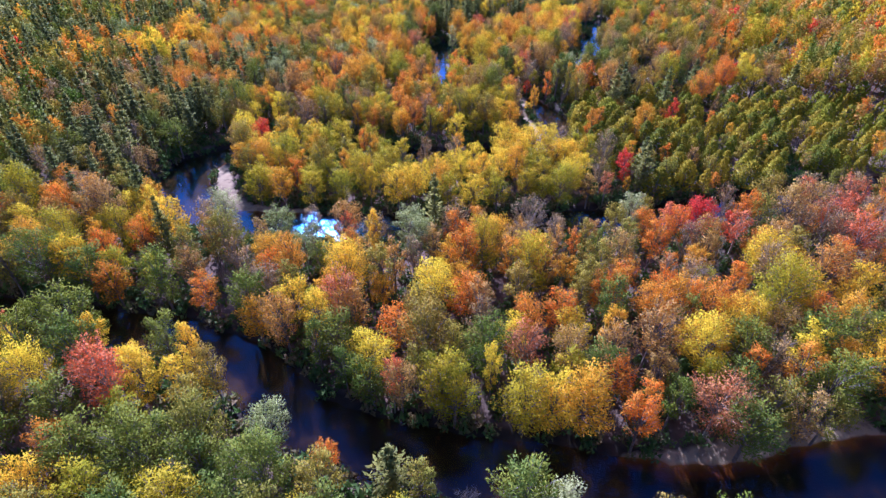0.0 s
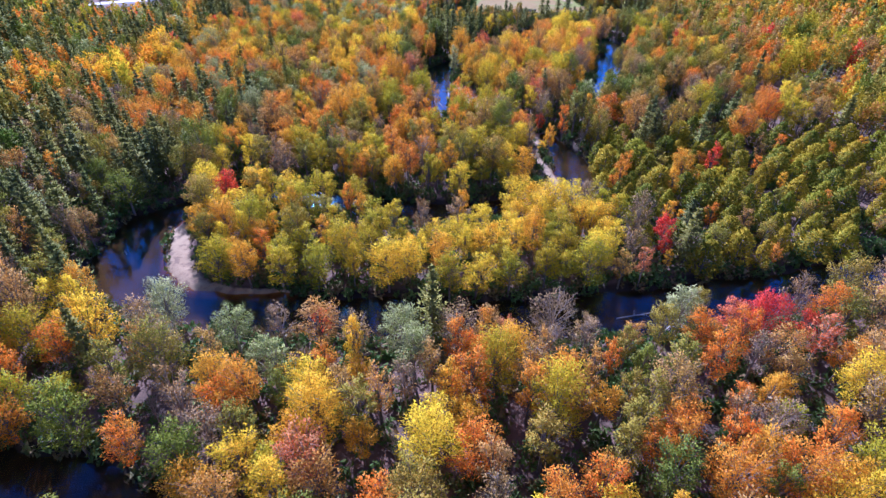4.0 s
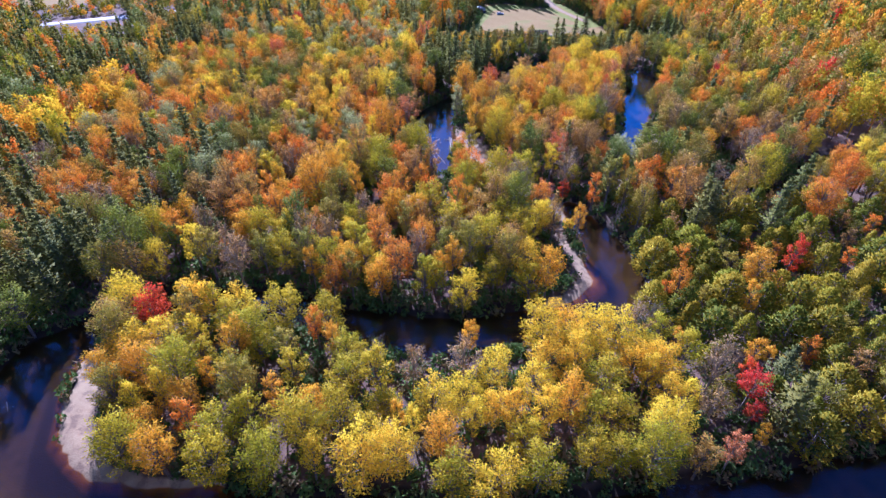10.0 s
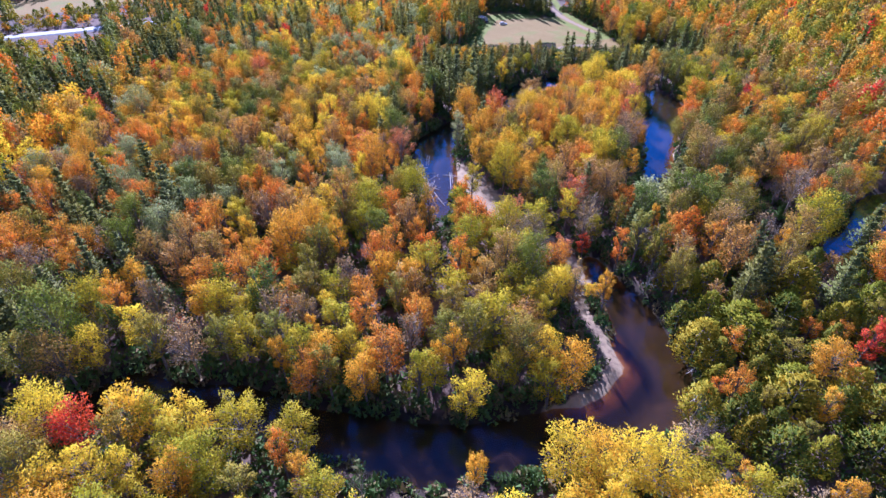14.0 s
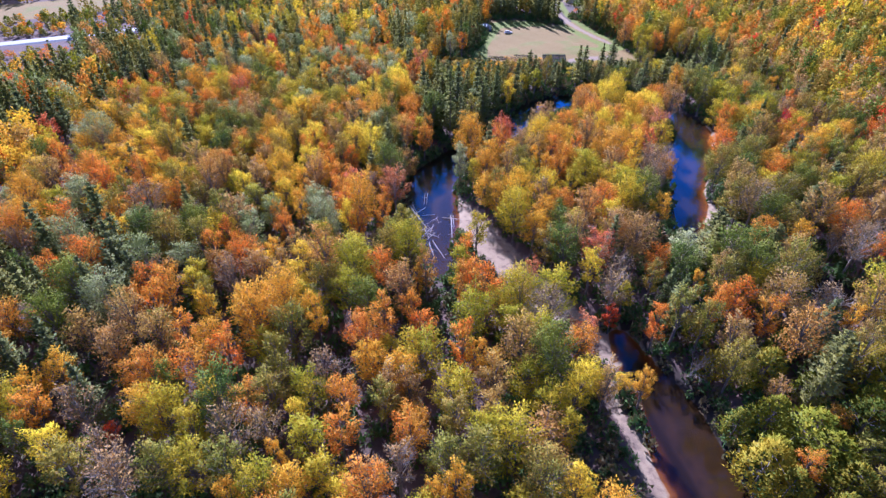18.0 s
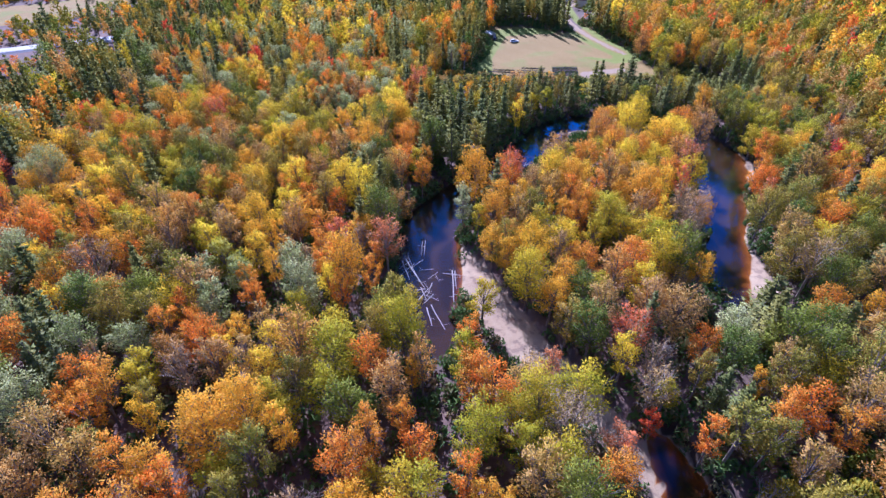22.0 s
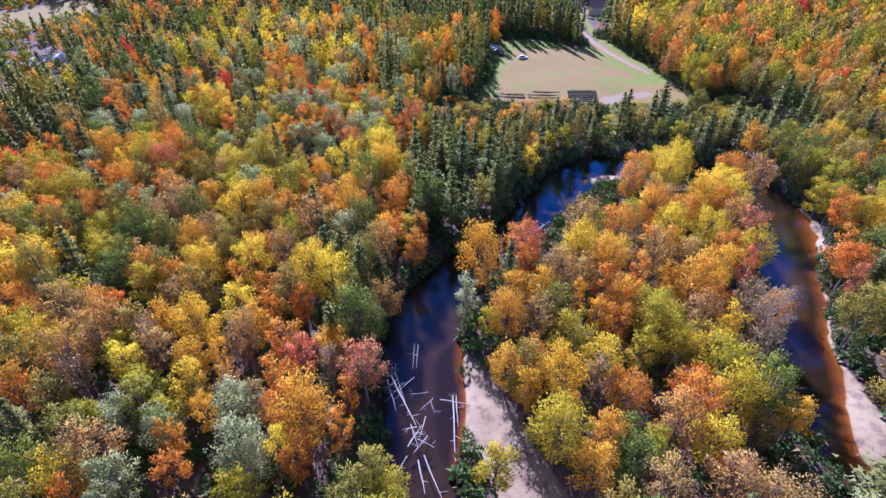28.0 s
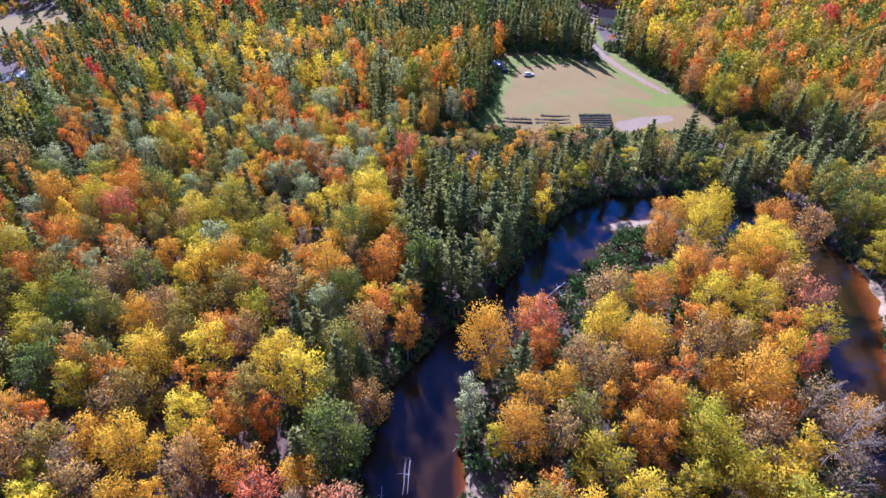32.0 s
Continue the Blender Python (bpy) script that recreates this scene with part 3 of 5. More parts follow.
def bushy_pine(seed, tufts, size, height=8.5, radius=2.9):
    rng = np.random.default_rng(seed)
    rise = rng.uniform(0, 1, tufts) ** 1.15
    turn = rng.uniform(0, 2 * math.pi, tufts)
    lump = 1 + 0.22 * np.sin(5 * turn + 9 * rise + seed) * np.sin(3 * turn + seed) + 0.16 * np.sin(rise * 34 + seed + np.sin(turn * 2))
    out = radius * np.clip(1.03 - rise ** 1.35, 0.015, 1) ** 0.62 * (0.6 + 0.4 * np.clip(rise / 0.18, 0, 1)) * lump * rng.uniform(0.72, 1.08, tufts)
    pos = np.stack([np.cos(turn) * out, np.sin(turn) * out, 0.6 + (height - 0.9) * rise], -1)
    way = np.stack([np.cos(turn) * (1 - 0.6 * rise), np.sin(turn) * (1 - 0.6 * rise), 0.25 + 0.7 * rise], -1)
    crown = clumps(rng, pos, way, size, way * 0.9 + np.array([0, 0, 0.2]))
    wood = [tube([np.array([0, 0, -0.4]), np.array([0, 0, height * 0.85])], [0.15, 0.03], 5)]
    for _ in range(9):
        an, z = rng.uniform(0, 6.28), rng.uniform(0.15, 0.75) * height
        wood.append(tube([np.array([0, 0, z]), np.array([math.cos(an) * radius * 0.85, math.sin(an) * radius * 0.85, z + 0.7])], [0.04, 0.012], 3))
    return wood[0], joined(wood[1:]), crown, np.column_stack([way, rng.uniform(0, 0.2, tufts)])


def bare(seed, height=13.0):
    """A leafless tree: limbs that fork into twigs."""
    rng = np.random.default_rng(seed)
    limbs, twigs = [], []

    def fork(start, way, length, radius, depth):
        mid = start + way * length * 0.5 + rng.normal(0, 0.05, 3) * length
        end = start + way * length
        (limbs if depth > 1 else twigs).append(tube([start, mid, end], [radius, radius * 0.8, radius * 0.55], 5 if depth > 2 else 3))
        if depth == 0:
            return
        for _ in range(4 if depth < 4 else 5):
            turn = way + rng.normal(0, 0.42, 3) + np.array([0, 0, 0.12])
            turn /= np.linalg.norm(turn)
            fork(start + way * length * rng.uniform(0.55, 1.0), turn, length * rng.uniform(0.5, 0.75), max(radius * 0.5, 0.016), depth - 1)
    fork(np.array([0, 0, -0.3]), np.array([0.05, 0.02, 1.0]), height * 0.36, 0.2, 4)
    return limbs[0], joined(limbs[1:]), joined(twigs), None


LABELS = {
    "yellow": ("golden yellow autumn maple with a broad leafy crown", "trunk", "crown"),
    "orange": ("orange autumn maple with a rounded thinning crown", "trunk", "crown"),
    "red": ("bright red autumn maple standing in the woods", "trunk", "crown"),
    "lime": ("yellow-green broadleaf tree turning in autumn", "trunk", "crown"),
    "gold": ("amber gold autumn tree with a rounded crown", "trunk", "crown"),
    "olive": ("olive-brown broadleaf tree past its autumn colour", "trunk", "crown"),
    "green": ("broadleaf tree still in full green leaf", "trunk", "crown"),
    "tan": ("rust-brown oak with thin dry autumn leaves", "trunk", "crown"),
    "grey": ("twiggy grey-brown tree that has dropped most leaves", "trunk", "crown"),
    "silver": ("pale silvery-green broadleaf tree with a domed crown", "trunk", "crown"),
    "pine": ("tall dark green white pine with tiered branches", "trunk", "crown"),
    "young_pine": ("bushy young green pine in a dense stand", "trunk", "crown"),
    "pink": ("faded salmon-pink maple with a twiggy crown", "trunk", "crown"),
    "bare": ("leafless grey tree with fine bare twigs", "trunk", "twig_crown"),
}
KIND_NAME = {"yellow": "yellow_maple", "orange": "orange_maple", "red": "red_maple", "lime": "lime_maple", "gold": "gold_maple", "olive": "olive_tree", "green": "green_tree", "tan": "brown_oak", "grey": "grey_tree", "silver": "silver_tree", "pine": "pine_tree", "young_pine": "young_pine", "pink": "pink_maple", "bare": "bare_tree"}
SHAPES = {}


def shapes_of(kind):
    """The grown forms of a kind: (trunk, limbs, leaves, ways out, height, radius) each, small ones first."""
    if kind in SHAPES:
        return SHAPES[kind]
    seed = 10 * list(LABELS).index(kind)
    if kind == "pine":
        made = [(*conifer(seed + i, 18, 0.42, 23, 4.8, 0.14, 20), 23, 4.6) for i in range(4)]
    elif kind == "young_pine":
        made = [(*bushy_pine(seed + i, 1600, 0.24), 8.5, 2.9) for i in range(4)]
    elif kind == "bare":
        made = [(*bare(seed + i), 13, 4.0) for i in range(2)]
    else:
        thin = {"tan": 0.74, "pink": 0.72, "grey": 0.4, "orange": 0.9}.get(kind, 1.0)
        made = []
        for i, (r, h, leaves, plumes) in enumerate(((3.1, 18, 1950, 15), (3.1, 19, 1950, 16), (4.2, 20, 3200, 20), (4.2, 21, 3200, 21), (5.6, 22, 5400, 26), (5.6, 23, 5400, 28))):
            made.append((*broadleaf(seed + i, int(leaves * thin), 0.21, h, r, plumes, twigs={"grey": 10, "pink": 5, "tan": 5}.get(kind, 3)), h, r))
    SHAPES[kind] = made
    return made


TEMPLATES, COUNT, GROWN = {}, {}, []
trees_rng = random.Random(4)


def plant_one(kind, x, y, radius, height=None, z=None):
    forms = shapes_of(kind)
    if len(forms) == 6:
        form = trees_rng.randrange(2) + (0 if radius < 3.6 else 2 if radius < 5.0 else 4)
    else:
        form = trees_rng.randrange(len(forms))
    trunk, limbs, leaves, outs, h0, r0 = forms[form]
    if height is None:
        height = {"pine": 21, "young_pine": 5.6 + 1.1 * radius, "bare": 13}.get(kind, (14.0 + 1.2 * radius) * (0.86 if 126 < y < 176 else 0.97)) * trees_rng.uniform(0.88, 1.12)
    if z is None:
        z = float(level(np.array(x), np.array(y)))
    m = Matrix.LocRotScale((x, y, z), Euler((trees_rng.gauss(0, 0.02), trees_rng.gauss(0, 0.02), trees_rng.uniform(0, 6.28))), (radius / r0, radius / r0, height / h0))
    key = (kind, form)
    COUNT[kind] = COUNT.get(kind, 0) + 1
    if key in TEMPLATES:
        copy_thing(TEMPLATES[key], m)
        return
    label, trunk_name, crown_name = LABELS[kind]
    root = tagged(new(KIND_NAME[kind]), label, "tree", KIND_NAME[kind].replace("_", " ") + "s")
    bark = PALE_BARK if kind in ("bare", "pink", "grey", "silver") else BARK
    stem = mesh_of(trunk_name, *trunk)
    stem.materials.append(bark)
    new(trunk_name, stem).parent = root
    top = mesh_of(crown_name, *joined((leaves, limbs)))
    top.materials.append(bark if kind == "bare" else LEAF[kind])
    top.materials.append(bark)
    top.polygons.foreach_set("material_index", np.repeat(np.array([0, 1], np.int32), [len(leaves[1]), len(limbs[1])]))
    if kind != "bare":
        tones = np.concatenate([np.repeat(outs[:, 3], 3), np.zeros(len(limbs[0]))])
        top.attributes.new("tone", "FLOAT", "POINT").data.foreach_set("value", tones.astype(np.float32))
        soften(top, len(leaves[1]), outs, h0 * (0.35 if "pine" in kind else 0.5))
    new(crown_name, top).parent = root
    root.matrix_basis = m
    TEMPLATES[key] = root


def wet(x, y):
    return np.minimum(river_gap(np.array(x), np.array(y)), bar_gap(np.array(x), np.array(y)))


def clear_of_water(x, y, need=0.8):
    """Moves a trunk off the water onto its bank."""
    for _ in range(14):
        gap = float(wet(x, y))
        if gap > need:
            break
        gx = float(wet(x + 0.5, y)) - gap
        gy = float(wet(x, y + 0.5)) - gap
        n = math.hypot(gx, gy) or 1
        x, y = x + gx / n * 1.2, y + gy / n * 1.2
    return x, y


# low scrub this side of the road, and before the shed and the house
SCRUB = [[(-250, 458, 30), (-195, 392, 20)], [(-212, 478, 10), (-165, 430, 8)], [(-330, 500, 40), (-230, 520, 26)], [(-290, 580, 30), (-210, 520, 22)], [(25, 490, 4.5), (19, 440, 3.5)], [(97, 572, 5.5), (78, 506, 4.5)], [(37, 214, 3.5), (31, 238, 3)]]


def scrubby(x, y):
    return min(float(along(line, np.array(x), np.array(y))) for line in SCRUB) < 0


def plant(kind, rows):
    for x, y, r in rows:
        x, y = clear_of_water(x, y)
        r = min(max(r, 2.2), 6.2)
        if scrubby(x, y):
            continue
        low = 7 + 2.4 * r if kind == "red" and r < 3.2 else None
        plant_one(kind, x, y, r if kind != "pine" else min(max(r * 1.15, 3.6), 5.4), low)
        GROWN.append((x, y, r))
plant("yellow", [(-21, 90, 5.4), (-2, 85, 5.7), (76, 97, 5.6), (51, 68, 5.0), (-26, 77, 3.8), (-15, 68, 5.5), (19, 48, 4.6), (-60, 67, 4.0)])
plant("gold", [(58, 95, 2.0), (1, 97, 2.8)])
plant("orange", [(-35, 97, 3.6), (22, 99, 3.7), (-77, 86, 4.6), (-55, 83, 4.0), (49, 87, 2.9), (64, 86, 2.9), (56, 81, 5.0), (18, 76, 4.3), (25, 79, 4.4), (44, 79, 5.0), (34, 53, 4.0), (-65, 50, 3.8), (32, 61, 4.3), (-9, 76, 4.8)])
plant("lime", [(20, 92, 5.4), (74, 83, 6.2), (1, 51, 4.3)])
plant("olive", [(33, 95, 2.7)])
plant("green", [(-28, 95, 2.3), (-64, 88, 4.7), (-84, 85, 4.6), (35, 79, 3.9), (41, 57, 3.2), (54, 49, 4.7), (70, 57, 4.6), (82, 73, 4.2), (-27, 42, 5.1), (-20, 61, 2.9)])
plant("tan", [(27, 99, 2.8), (24, 94, 3.1), (-35, 73, 4.2), (8, 81, 3.3), (24, 68, 4.0), (65, 50, 3.4), (-9, 55, 3.6)])
plant("grey", [(-48, 96, 3.2), (-7, 98, 2.9)])

plant("bare", [(-53, 95, 3.8)])
plant("pink", [(-60, 59, 4.7), (-10, 59, 2.0)])
plant("yellow", [(-18, 107, 2.0), (-13, 129, 4.8), (8, 129, 4.8)])
plant("orange", [(8, 111, 2.7), (52, 103, 4.2), (33, 105, 2.0)])
plant("lime", [(-83, 111, 5.5), (1, 128, 3.9), (16, 129, 3.9)])
plant("olive", [(-52, 102, 5.0), (37, 108, 2.7), (44, 101, 3.3)])
plant("green", [(38, 102, 2.9)])
plant("tan", [(-58, 105, 3.0), (-45, 105, 3.0), (19, 105, 2.6), (65, 101, 3.3)])
plant("grey", [(61, 105, 3.1)])
plant("silver", [(-31, 101, 3.3), (-6, 105, 4.3), (51, 117, 3.8)])
plant("pine", [(-86, 129, 4.8), (-2, 116, 4.3), (-70, 106, 2.6)])
plant("bare", [(83, 123, 2.6)])
plant("pink", [(76, 109, 3.4)])
plant("yellow", [(-5, 140, 2.3), (27, 159, 4.2), (17, 150, 3.8), (4, 146, 3.7), (39, 151, 3.4), (41, 146, 3.7), (12, 142, 3.5), (5, 141, 3.1), (18, 141, 3.1), (-8, 135, 5.0)])
plant("gold", [(-42, 159, 3.7), (-46, 152, 2.6), (-30, 146, 3.3), (-8, 143, 2.4), (-53, 142, 3.9), (23, 144, 3.6), (62, 157, 2.7)])
plant("orange", [(-45, 141, 2.7)])
plant("red", [(58, 149, 2.6), (57, 145, 2.0)])
plant("lime", [(-19, 152, 4.8), (-13, 152, 3.5), (-29, 152, 3.0), (-34, 142, 3.2), (-19, 143, 4.0), (30, 150, 4.7), (31, 143, 3.9), (26, 142, 3.1), (-31, 134, 5.0), (25, 135, 4.1)])
plant("olive", [(-37, 147, 3.7)])
plant("gold", [(-48, 135, 4.6)])
plant("lime", [(-39, 131, 4.2)])
plant("tan", [(-89, 150, 3.7), (44, 133, 2.7)])
plant("grey", [(-6, 152, 2.6), (51, 151, 3.9)])
plant("pine", [(63, 144, 4.0)])
plant("bare", [(-13, 159, 2.9), (-70, 158, 2.9)])
plant("grey", [(4, 154, 3.4)])
plant("pink", [(49, 135, 3.0)])
plant("gold", [(-32, 184, 3.1), (-26, 190, 2.1), (-1, 185, 2.0), (-15, 182, 2.3), (2, 185, 3.1), (-15, 177, 4.3), (-23, 161, 2.3), (76, 183, 4.5), (69, 173, 2.9), (5, 161, 2.8), (48, 160, 2.3)])
plant("orange", [(-27, 164, 2.0), (54, 177, 2.4)])
plant("red", [(-63, 168, 4.2), (87, 189, 2.7)])
plant("lime", [(-40, 189, 4.1), (-28, 185, 3.9), (-19, 188, 3.2), (-5, 180, 2.8), (-51, 171, 2.6), (-46, 166, 3.5), (83, 176, 2.4)])
plant("olive", [(-59, 184, 3.5), (-34, 188, 3.5), (-22, 179, 3.3), (-54, 166, 3.0)])
plant("green", [(-77, 189, 5.9), (-92, 167, 4.8)])
plant("tan", [(-11, 188, 2.4)])
plant("grey", [(41, 165, 3.5)])
plant("pine", [(-118, 186, 3.9), (-108, 180, 3.7), (-92, 177, 3.7)])
plant("young_pine", [(67, 189, 3.9), (56, 188, 3.8), (49, 177, 3.9), (55, 174, 3.9), (66, 177, 3.9), (58, 166, 3.6), (80, 174, 3.9), (75, 166, 3.6), (82, 166, 3.6)])
plant("bare", [(45, 169, 3.4)])
plant("yellow", [(-63, 191, 3.3), (25, 206, 3.8)])
plant("gold", [(-72, 207, 3.9), (-75, 204, 3.3), (39, 206, 2.0)])
plant("orange", [(-54, 206, 4.3), (-17, 194, 3.4), (-5, 195, 3.9), (27, 216, 4.2), (4, 214, 3.1), (-87, 212, 3.4), (108, 213, 6.2)])
plant("lime", [(-43, 196, 3.1), (-22, 193, 3.4), (19, 217, 4.2), (21, 196, 2.2)])
plant("olive", [(-10, 200, 3.2), (81, 213, 3.6), (55, 209, 3.9), (-94, 202, 5.8)])
plant("green", [(-70, 194, 2.1)])
plant("tan", [(-71, 217, 4.2), (-56, 215, 4.2), (30, 205, 2.4), (9, 205, 3.3), (58, 216, 3.1), (70, 215, 4.6), (9, 200, 3.2), (-64, 212, 4.3)])
plant("grey", [(-35, 193, 3.9), (-55, 190, 3.8)])
plant("pine", [(-63, 202, 2.0), (77, 219, 3.7), (69, 205, 2.4), (76, 212, 4.1), (90, 205, 3.9)])
plant("young_pine", [(50, 191, 3.5), (65, 198, 4.2), (76, 200, 3.8), (66, 194, 4.1), (85, 212, 4.2)])
plant("bare", [(21, 191, 3.5)])
plant("yellow", [(-50, 224, 2.3), (-43, 240, 2.5)])
plant("gold", [(-42, 246, 2.8), (-38, 229, 3.2), (-42, 225, 3.9), (-6, 235, 2.1), (57, 232, 2.0), (-33, 224, 5.0), (86, 223, 2.2)])
plant("orange", [(-51, 246, 2.6), (-61, 229, 4.1), (-61, 225, 3.5), (-7, 224, 2.7), (52, 243, 3.7), (59, 226, 3.1), (5, 233, 4.2), (-92, 237, 3.6), (-84, 241, 5.6), (-66, 227, 2.8), (42, 221, 2.7), (69, 223, 3.3), (-107, 220, 6.2), (-98, 223, 4.4), (63, 227, 4.5)])
plant("red", [(40, 225, 2.3)])
plant("lime", [(-29, 246, 3.3), (-21, 237, 5.7), (-56, 232, 2.9), (-31, 230, 3.2), (-28, 226, 3.5), (-21, 230, 3.7), (-8, 245, 5.2), (41, 232, 2.5), (4, 239, 3.1), (12, 226, 4.3), (-57, 236, 3.0), (101, 232, 5.9)])
plant("olive", [(-67, 248, 5.3), (23, 247, 4.7), (68, 238, 2.6), (48, 235, 2.6), (-85, 235, 3.0), (-51, 227, 2.8), (54, 221, 3.2), (78, 234, 5.9)])
plant("green", [(57, 240, 4.9), (-100, 239, 3.1), (75, 245, 5.1)])
plant("tan", [(-36, 247, 3.4), (-52, 239, 3.6), (-42, 236, 3.4), (64, 238, 2.6), (48, 249, 5.3), (73, 227, 6.0)])
plant("grey", [(-48, 234, 3.9), (-10, 234, 2.6), (41, 239, 4.1), (38, 232, 4.2), (-86, 221, 3.3), (34, 237, 4.3)])
plant("silver", [(-48, 249, 2.4), (-61, 242, 4.6), (-71, 241, 4.1), (-92, 248, 5.2), (-72, 226, 5.4), (59, 246, 4.8)])
plant("pine", [(68, 248, 4.8), (50, 226, 4.3)])
plant("pink", [(37, 245, 3.8)])
plant("gold", [(-82, 274, 4.7), (-39, 264, 3.3), (10, 275, 4.1), (-41, 276, 3.0), (12, 269, 3.6), (22, 267, 2.3), (-110, 258, 5.6), (91, 252, 4.0)])
plant("orange", [(-89, 276, 4.2), (-28, 267, 4.5), (-17, 262, 2.7), (-41, 255, 2.8), (-85, 258, 3.2), (-22, 256, 3.1), (-31, 273, 2.5), (-17, 269, 2.4), (44, 267, 4.7), (-110, 277, 3.9), (-88, 256, 4.1)])
plant("red", [(-58, 272, 2.1)])
plant("orange", [(108, 261, 5.0)])
plant("lime", [(11, 258, 3.1), (-62, 277, 3.0), (38, 279, 2.6), (110, 272, 4.5), (18, 261, 5.1)])
plant("olive", [(-59, 260, 3.2), (89, 268, 3.4), (-52, 267, 3.2), (15, 274, 4.6), (-119, 273, 4.6), (-67, 267, 4.4), (94, 272, 6.0)])
plant("green", [(31, 262, 2.9)])
plant("tan", [(39, 263, 4.3), (34, 252, 4.0), (43, 252, 4.5), (-54, 278, 3.5), (-37, 270, 2.8)])
plant("grey", [(-80, 263, 5.5), (-66, 272, 3.4), (-21, 275, 3.0), (-33, 269, 2.9), (28, 273, 3.0)])
plant("silver", [(-47, 262, 3.8), (-32, 258, 5.5), (-101, 261, 2.8), (-34, 265, 4.7), (-49, 253, 3.4)])
plant("pine", [(-68, 261, 3.8), (72, 256, 4.8)])
plant("green", [(56, 268, 4.0)])
plant("yellow", [(-94, 306, 5.0), (-91, 311, 3.5), (-43, 304, 4.1)])
plant("gold", [(-107, 297, 4.8), (9, 307, 5.8), (13, 288, 5.2), (53, 296, 6.1), (15, 294, 4.5), (29, 294, 2.5), (60, 303, 2.7)])
plant("orange", [(-86, 290, 3.9), (-59, 298, 3.4), (-4, 310, 3.7), (99, 284, 4.4), (-43, 313, 2.3), (-6, 320, 2.4), (-45, 297, 2.6), (-36, 291, 3.0), (-29, 290, 2.9), (-67, 290, 2.4), (43, 300, 3.1), (67, 312, 4.0), (57, 292, 4.0), (35, 287, 3.8), (95, 314, 3.5), (49, 312, 3.4), (-107, 286, 4.7)])
plant("pink", [(69, 303, 3.2), (88, 303, 3.0)])
plant("lime", [(-65, 297, 3.4), (-62, 281, 2.5), (-86, 317, 3.6), (-80, 308, 2.8), (-56, 319, 3.6), (9, 287, 2.4), (44, 286, 5.1), (26, 284, 4.6)])
plant("olive", [(-52, 295, 4.1), (-52, 312, 4.5), (83, 289, 5.2), (-75, 307, 4.5), (-50, 308, 3.9), (-62, 285, 3.3)])
plant("green", [(-71, 315, 4.1), (24, 295, 3.0), (-77, 320, 5.5)])
plant("tan", [(-14, 309, 4.4), (-32, 319, 4.9), (-77, 289, 4.4), (-70, 283, 3.2), (34, 320, 4.9), (56, 308, 4.5)])
plant("grey", [(-57, 282, 2.5), (65, 287, 5.2), (-15, 290, 3.0)])
plant("silver", [(-117, 308, 5.1)])
plant("pine", [(-19, 300, 4.2), (-22, 284, 2.3)])
plant("grey", [(66, 296, 4.1), (63, 281, 4.0)])
plant("bare", [(68, 287, 4.4)])
plant("yellow", [(-18, 349, 6.2), (73, 336, 6.1), (79, 334, 4.6), (68, 322, 5.5), (-19, 359, 6.2)])
plant("gold", [(-95, 344, 3.5), (-36, 347, 3.6), (-25, 326, 5.1), (-100, 352, 2.7)])
plant("orange", [(-77, 338, 4.1), (-99, 321, 3.7), (-14, 330, 5.2), (45, 322, 5.5), (53, 342, 4.2), (55, 327, 5.1), (101, 327, 4.4), (-98, 363, 3.7), (-84, 363, 5.1), (-78, 360, 2.9), (-111, 341, 6.1)])
plant("lime", [(-102, 334, 6.2), (-60, 340, 4.8), (-59, 327, 2.6), (100, 337, 4.7), (-56, 354, 5.6), (-44, 353, 2.8), (117, 326, 6.2)])
plant("olive", [(-86, 326, 4.4), (106, 353, 4.1)])
plant("green", [(-28, 320, 3.7)])
plant("grey", [(-34, 340, 2.8)])
plant("silver", [(-78, 328, 3.2), (-48, 370, 4.6), (-39, 363, 4.4), (-70, 363, 3.7)])
plant("pine", [(-8, 349, 4.4), (-2, 335, 4.7), (2, 343, 3.5), (6, 335, 4.0), (10, 325, 3.2), (-29, 346, 2.7), (14, 356, 4.2), (5, 354, 4.2), (30, 362, 2.9)])
plant("pink", [(-84, 350, 5.1)])
plant("yellow", [(-55, 371, 4.2), (105, 498, 6.2)])
plant("gold", [(-76, 386, 3.3), (-65, 437, 3.1), (-36, 431, 3.0), (-87, 409, 2.8), (116, 484, 6.2), (124, 437, 5.1), (137, 415, 5.6), (9, 373, 2.7), (20, 384, 2.9)])
plant("orange", [(-135, 437, 4.1), (-122, 468, 3.5), (-97, 453, 3.3), (-86, 471, 4.7), (-47, 528, 4.2), (-36, 464, 4.6), (-32, 382, 2.0), (-121, 391, 3.4), (133, 476, 5.3)])
plant("red", [(-31, 423, 3.0), (-52, 411, 3.3), (-87, 393, 2.2), (-13, 497, 3.2), (-75, 421, 2.0), (15, 457, 3.4), (195, 522, 6.2), (224, 522, 5.5)])
plant("lime", [(-66, 394, 3.0), (106, 426, 4.9), (130, 420, 5.3)])
plant("olive", [(-83, 378, 4.8), (-16, 400, 4.4), (-66, 420, 3.9), (95, 401, 4.4), (92, 384, 4.1), (29, 377, 3.1), (46, 380, 3.2)])
plant("green", [(-57, 388, 3.7)])
plant("tan", [(-35, 373, 3.5)])
plant("silver", [(-44, 394, 5.1), (-29, 390, 3.4), (-140, 431, 4.0), (-56, 428, 5.0), (-47, 425, 4.4), (-30, 457, 3.9), (-112, 373, 3.5)])
plant("pine", [(-16, 382, 3.2), (66, 394, 3.9), (70, 381, 4.0), (101, 383, 4.9), (111, 379, 4.4), (39, 386, 2.5)])
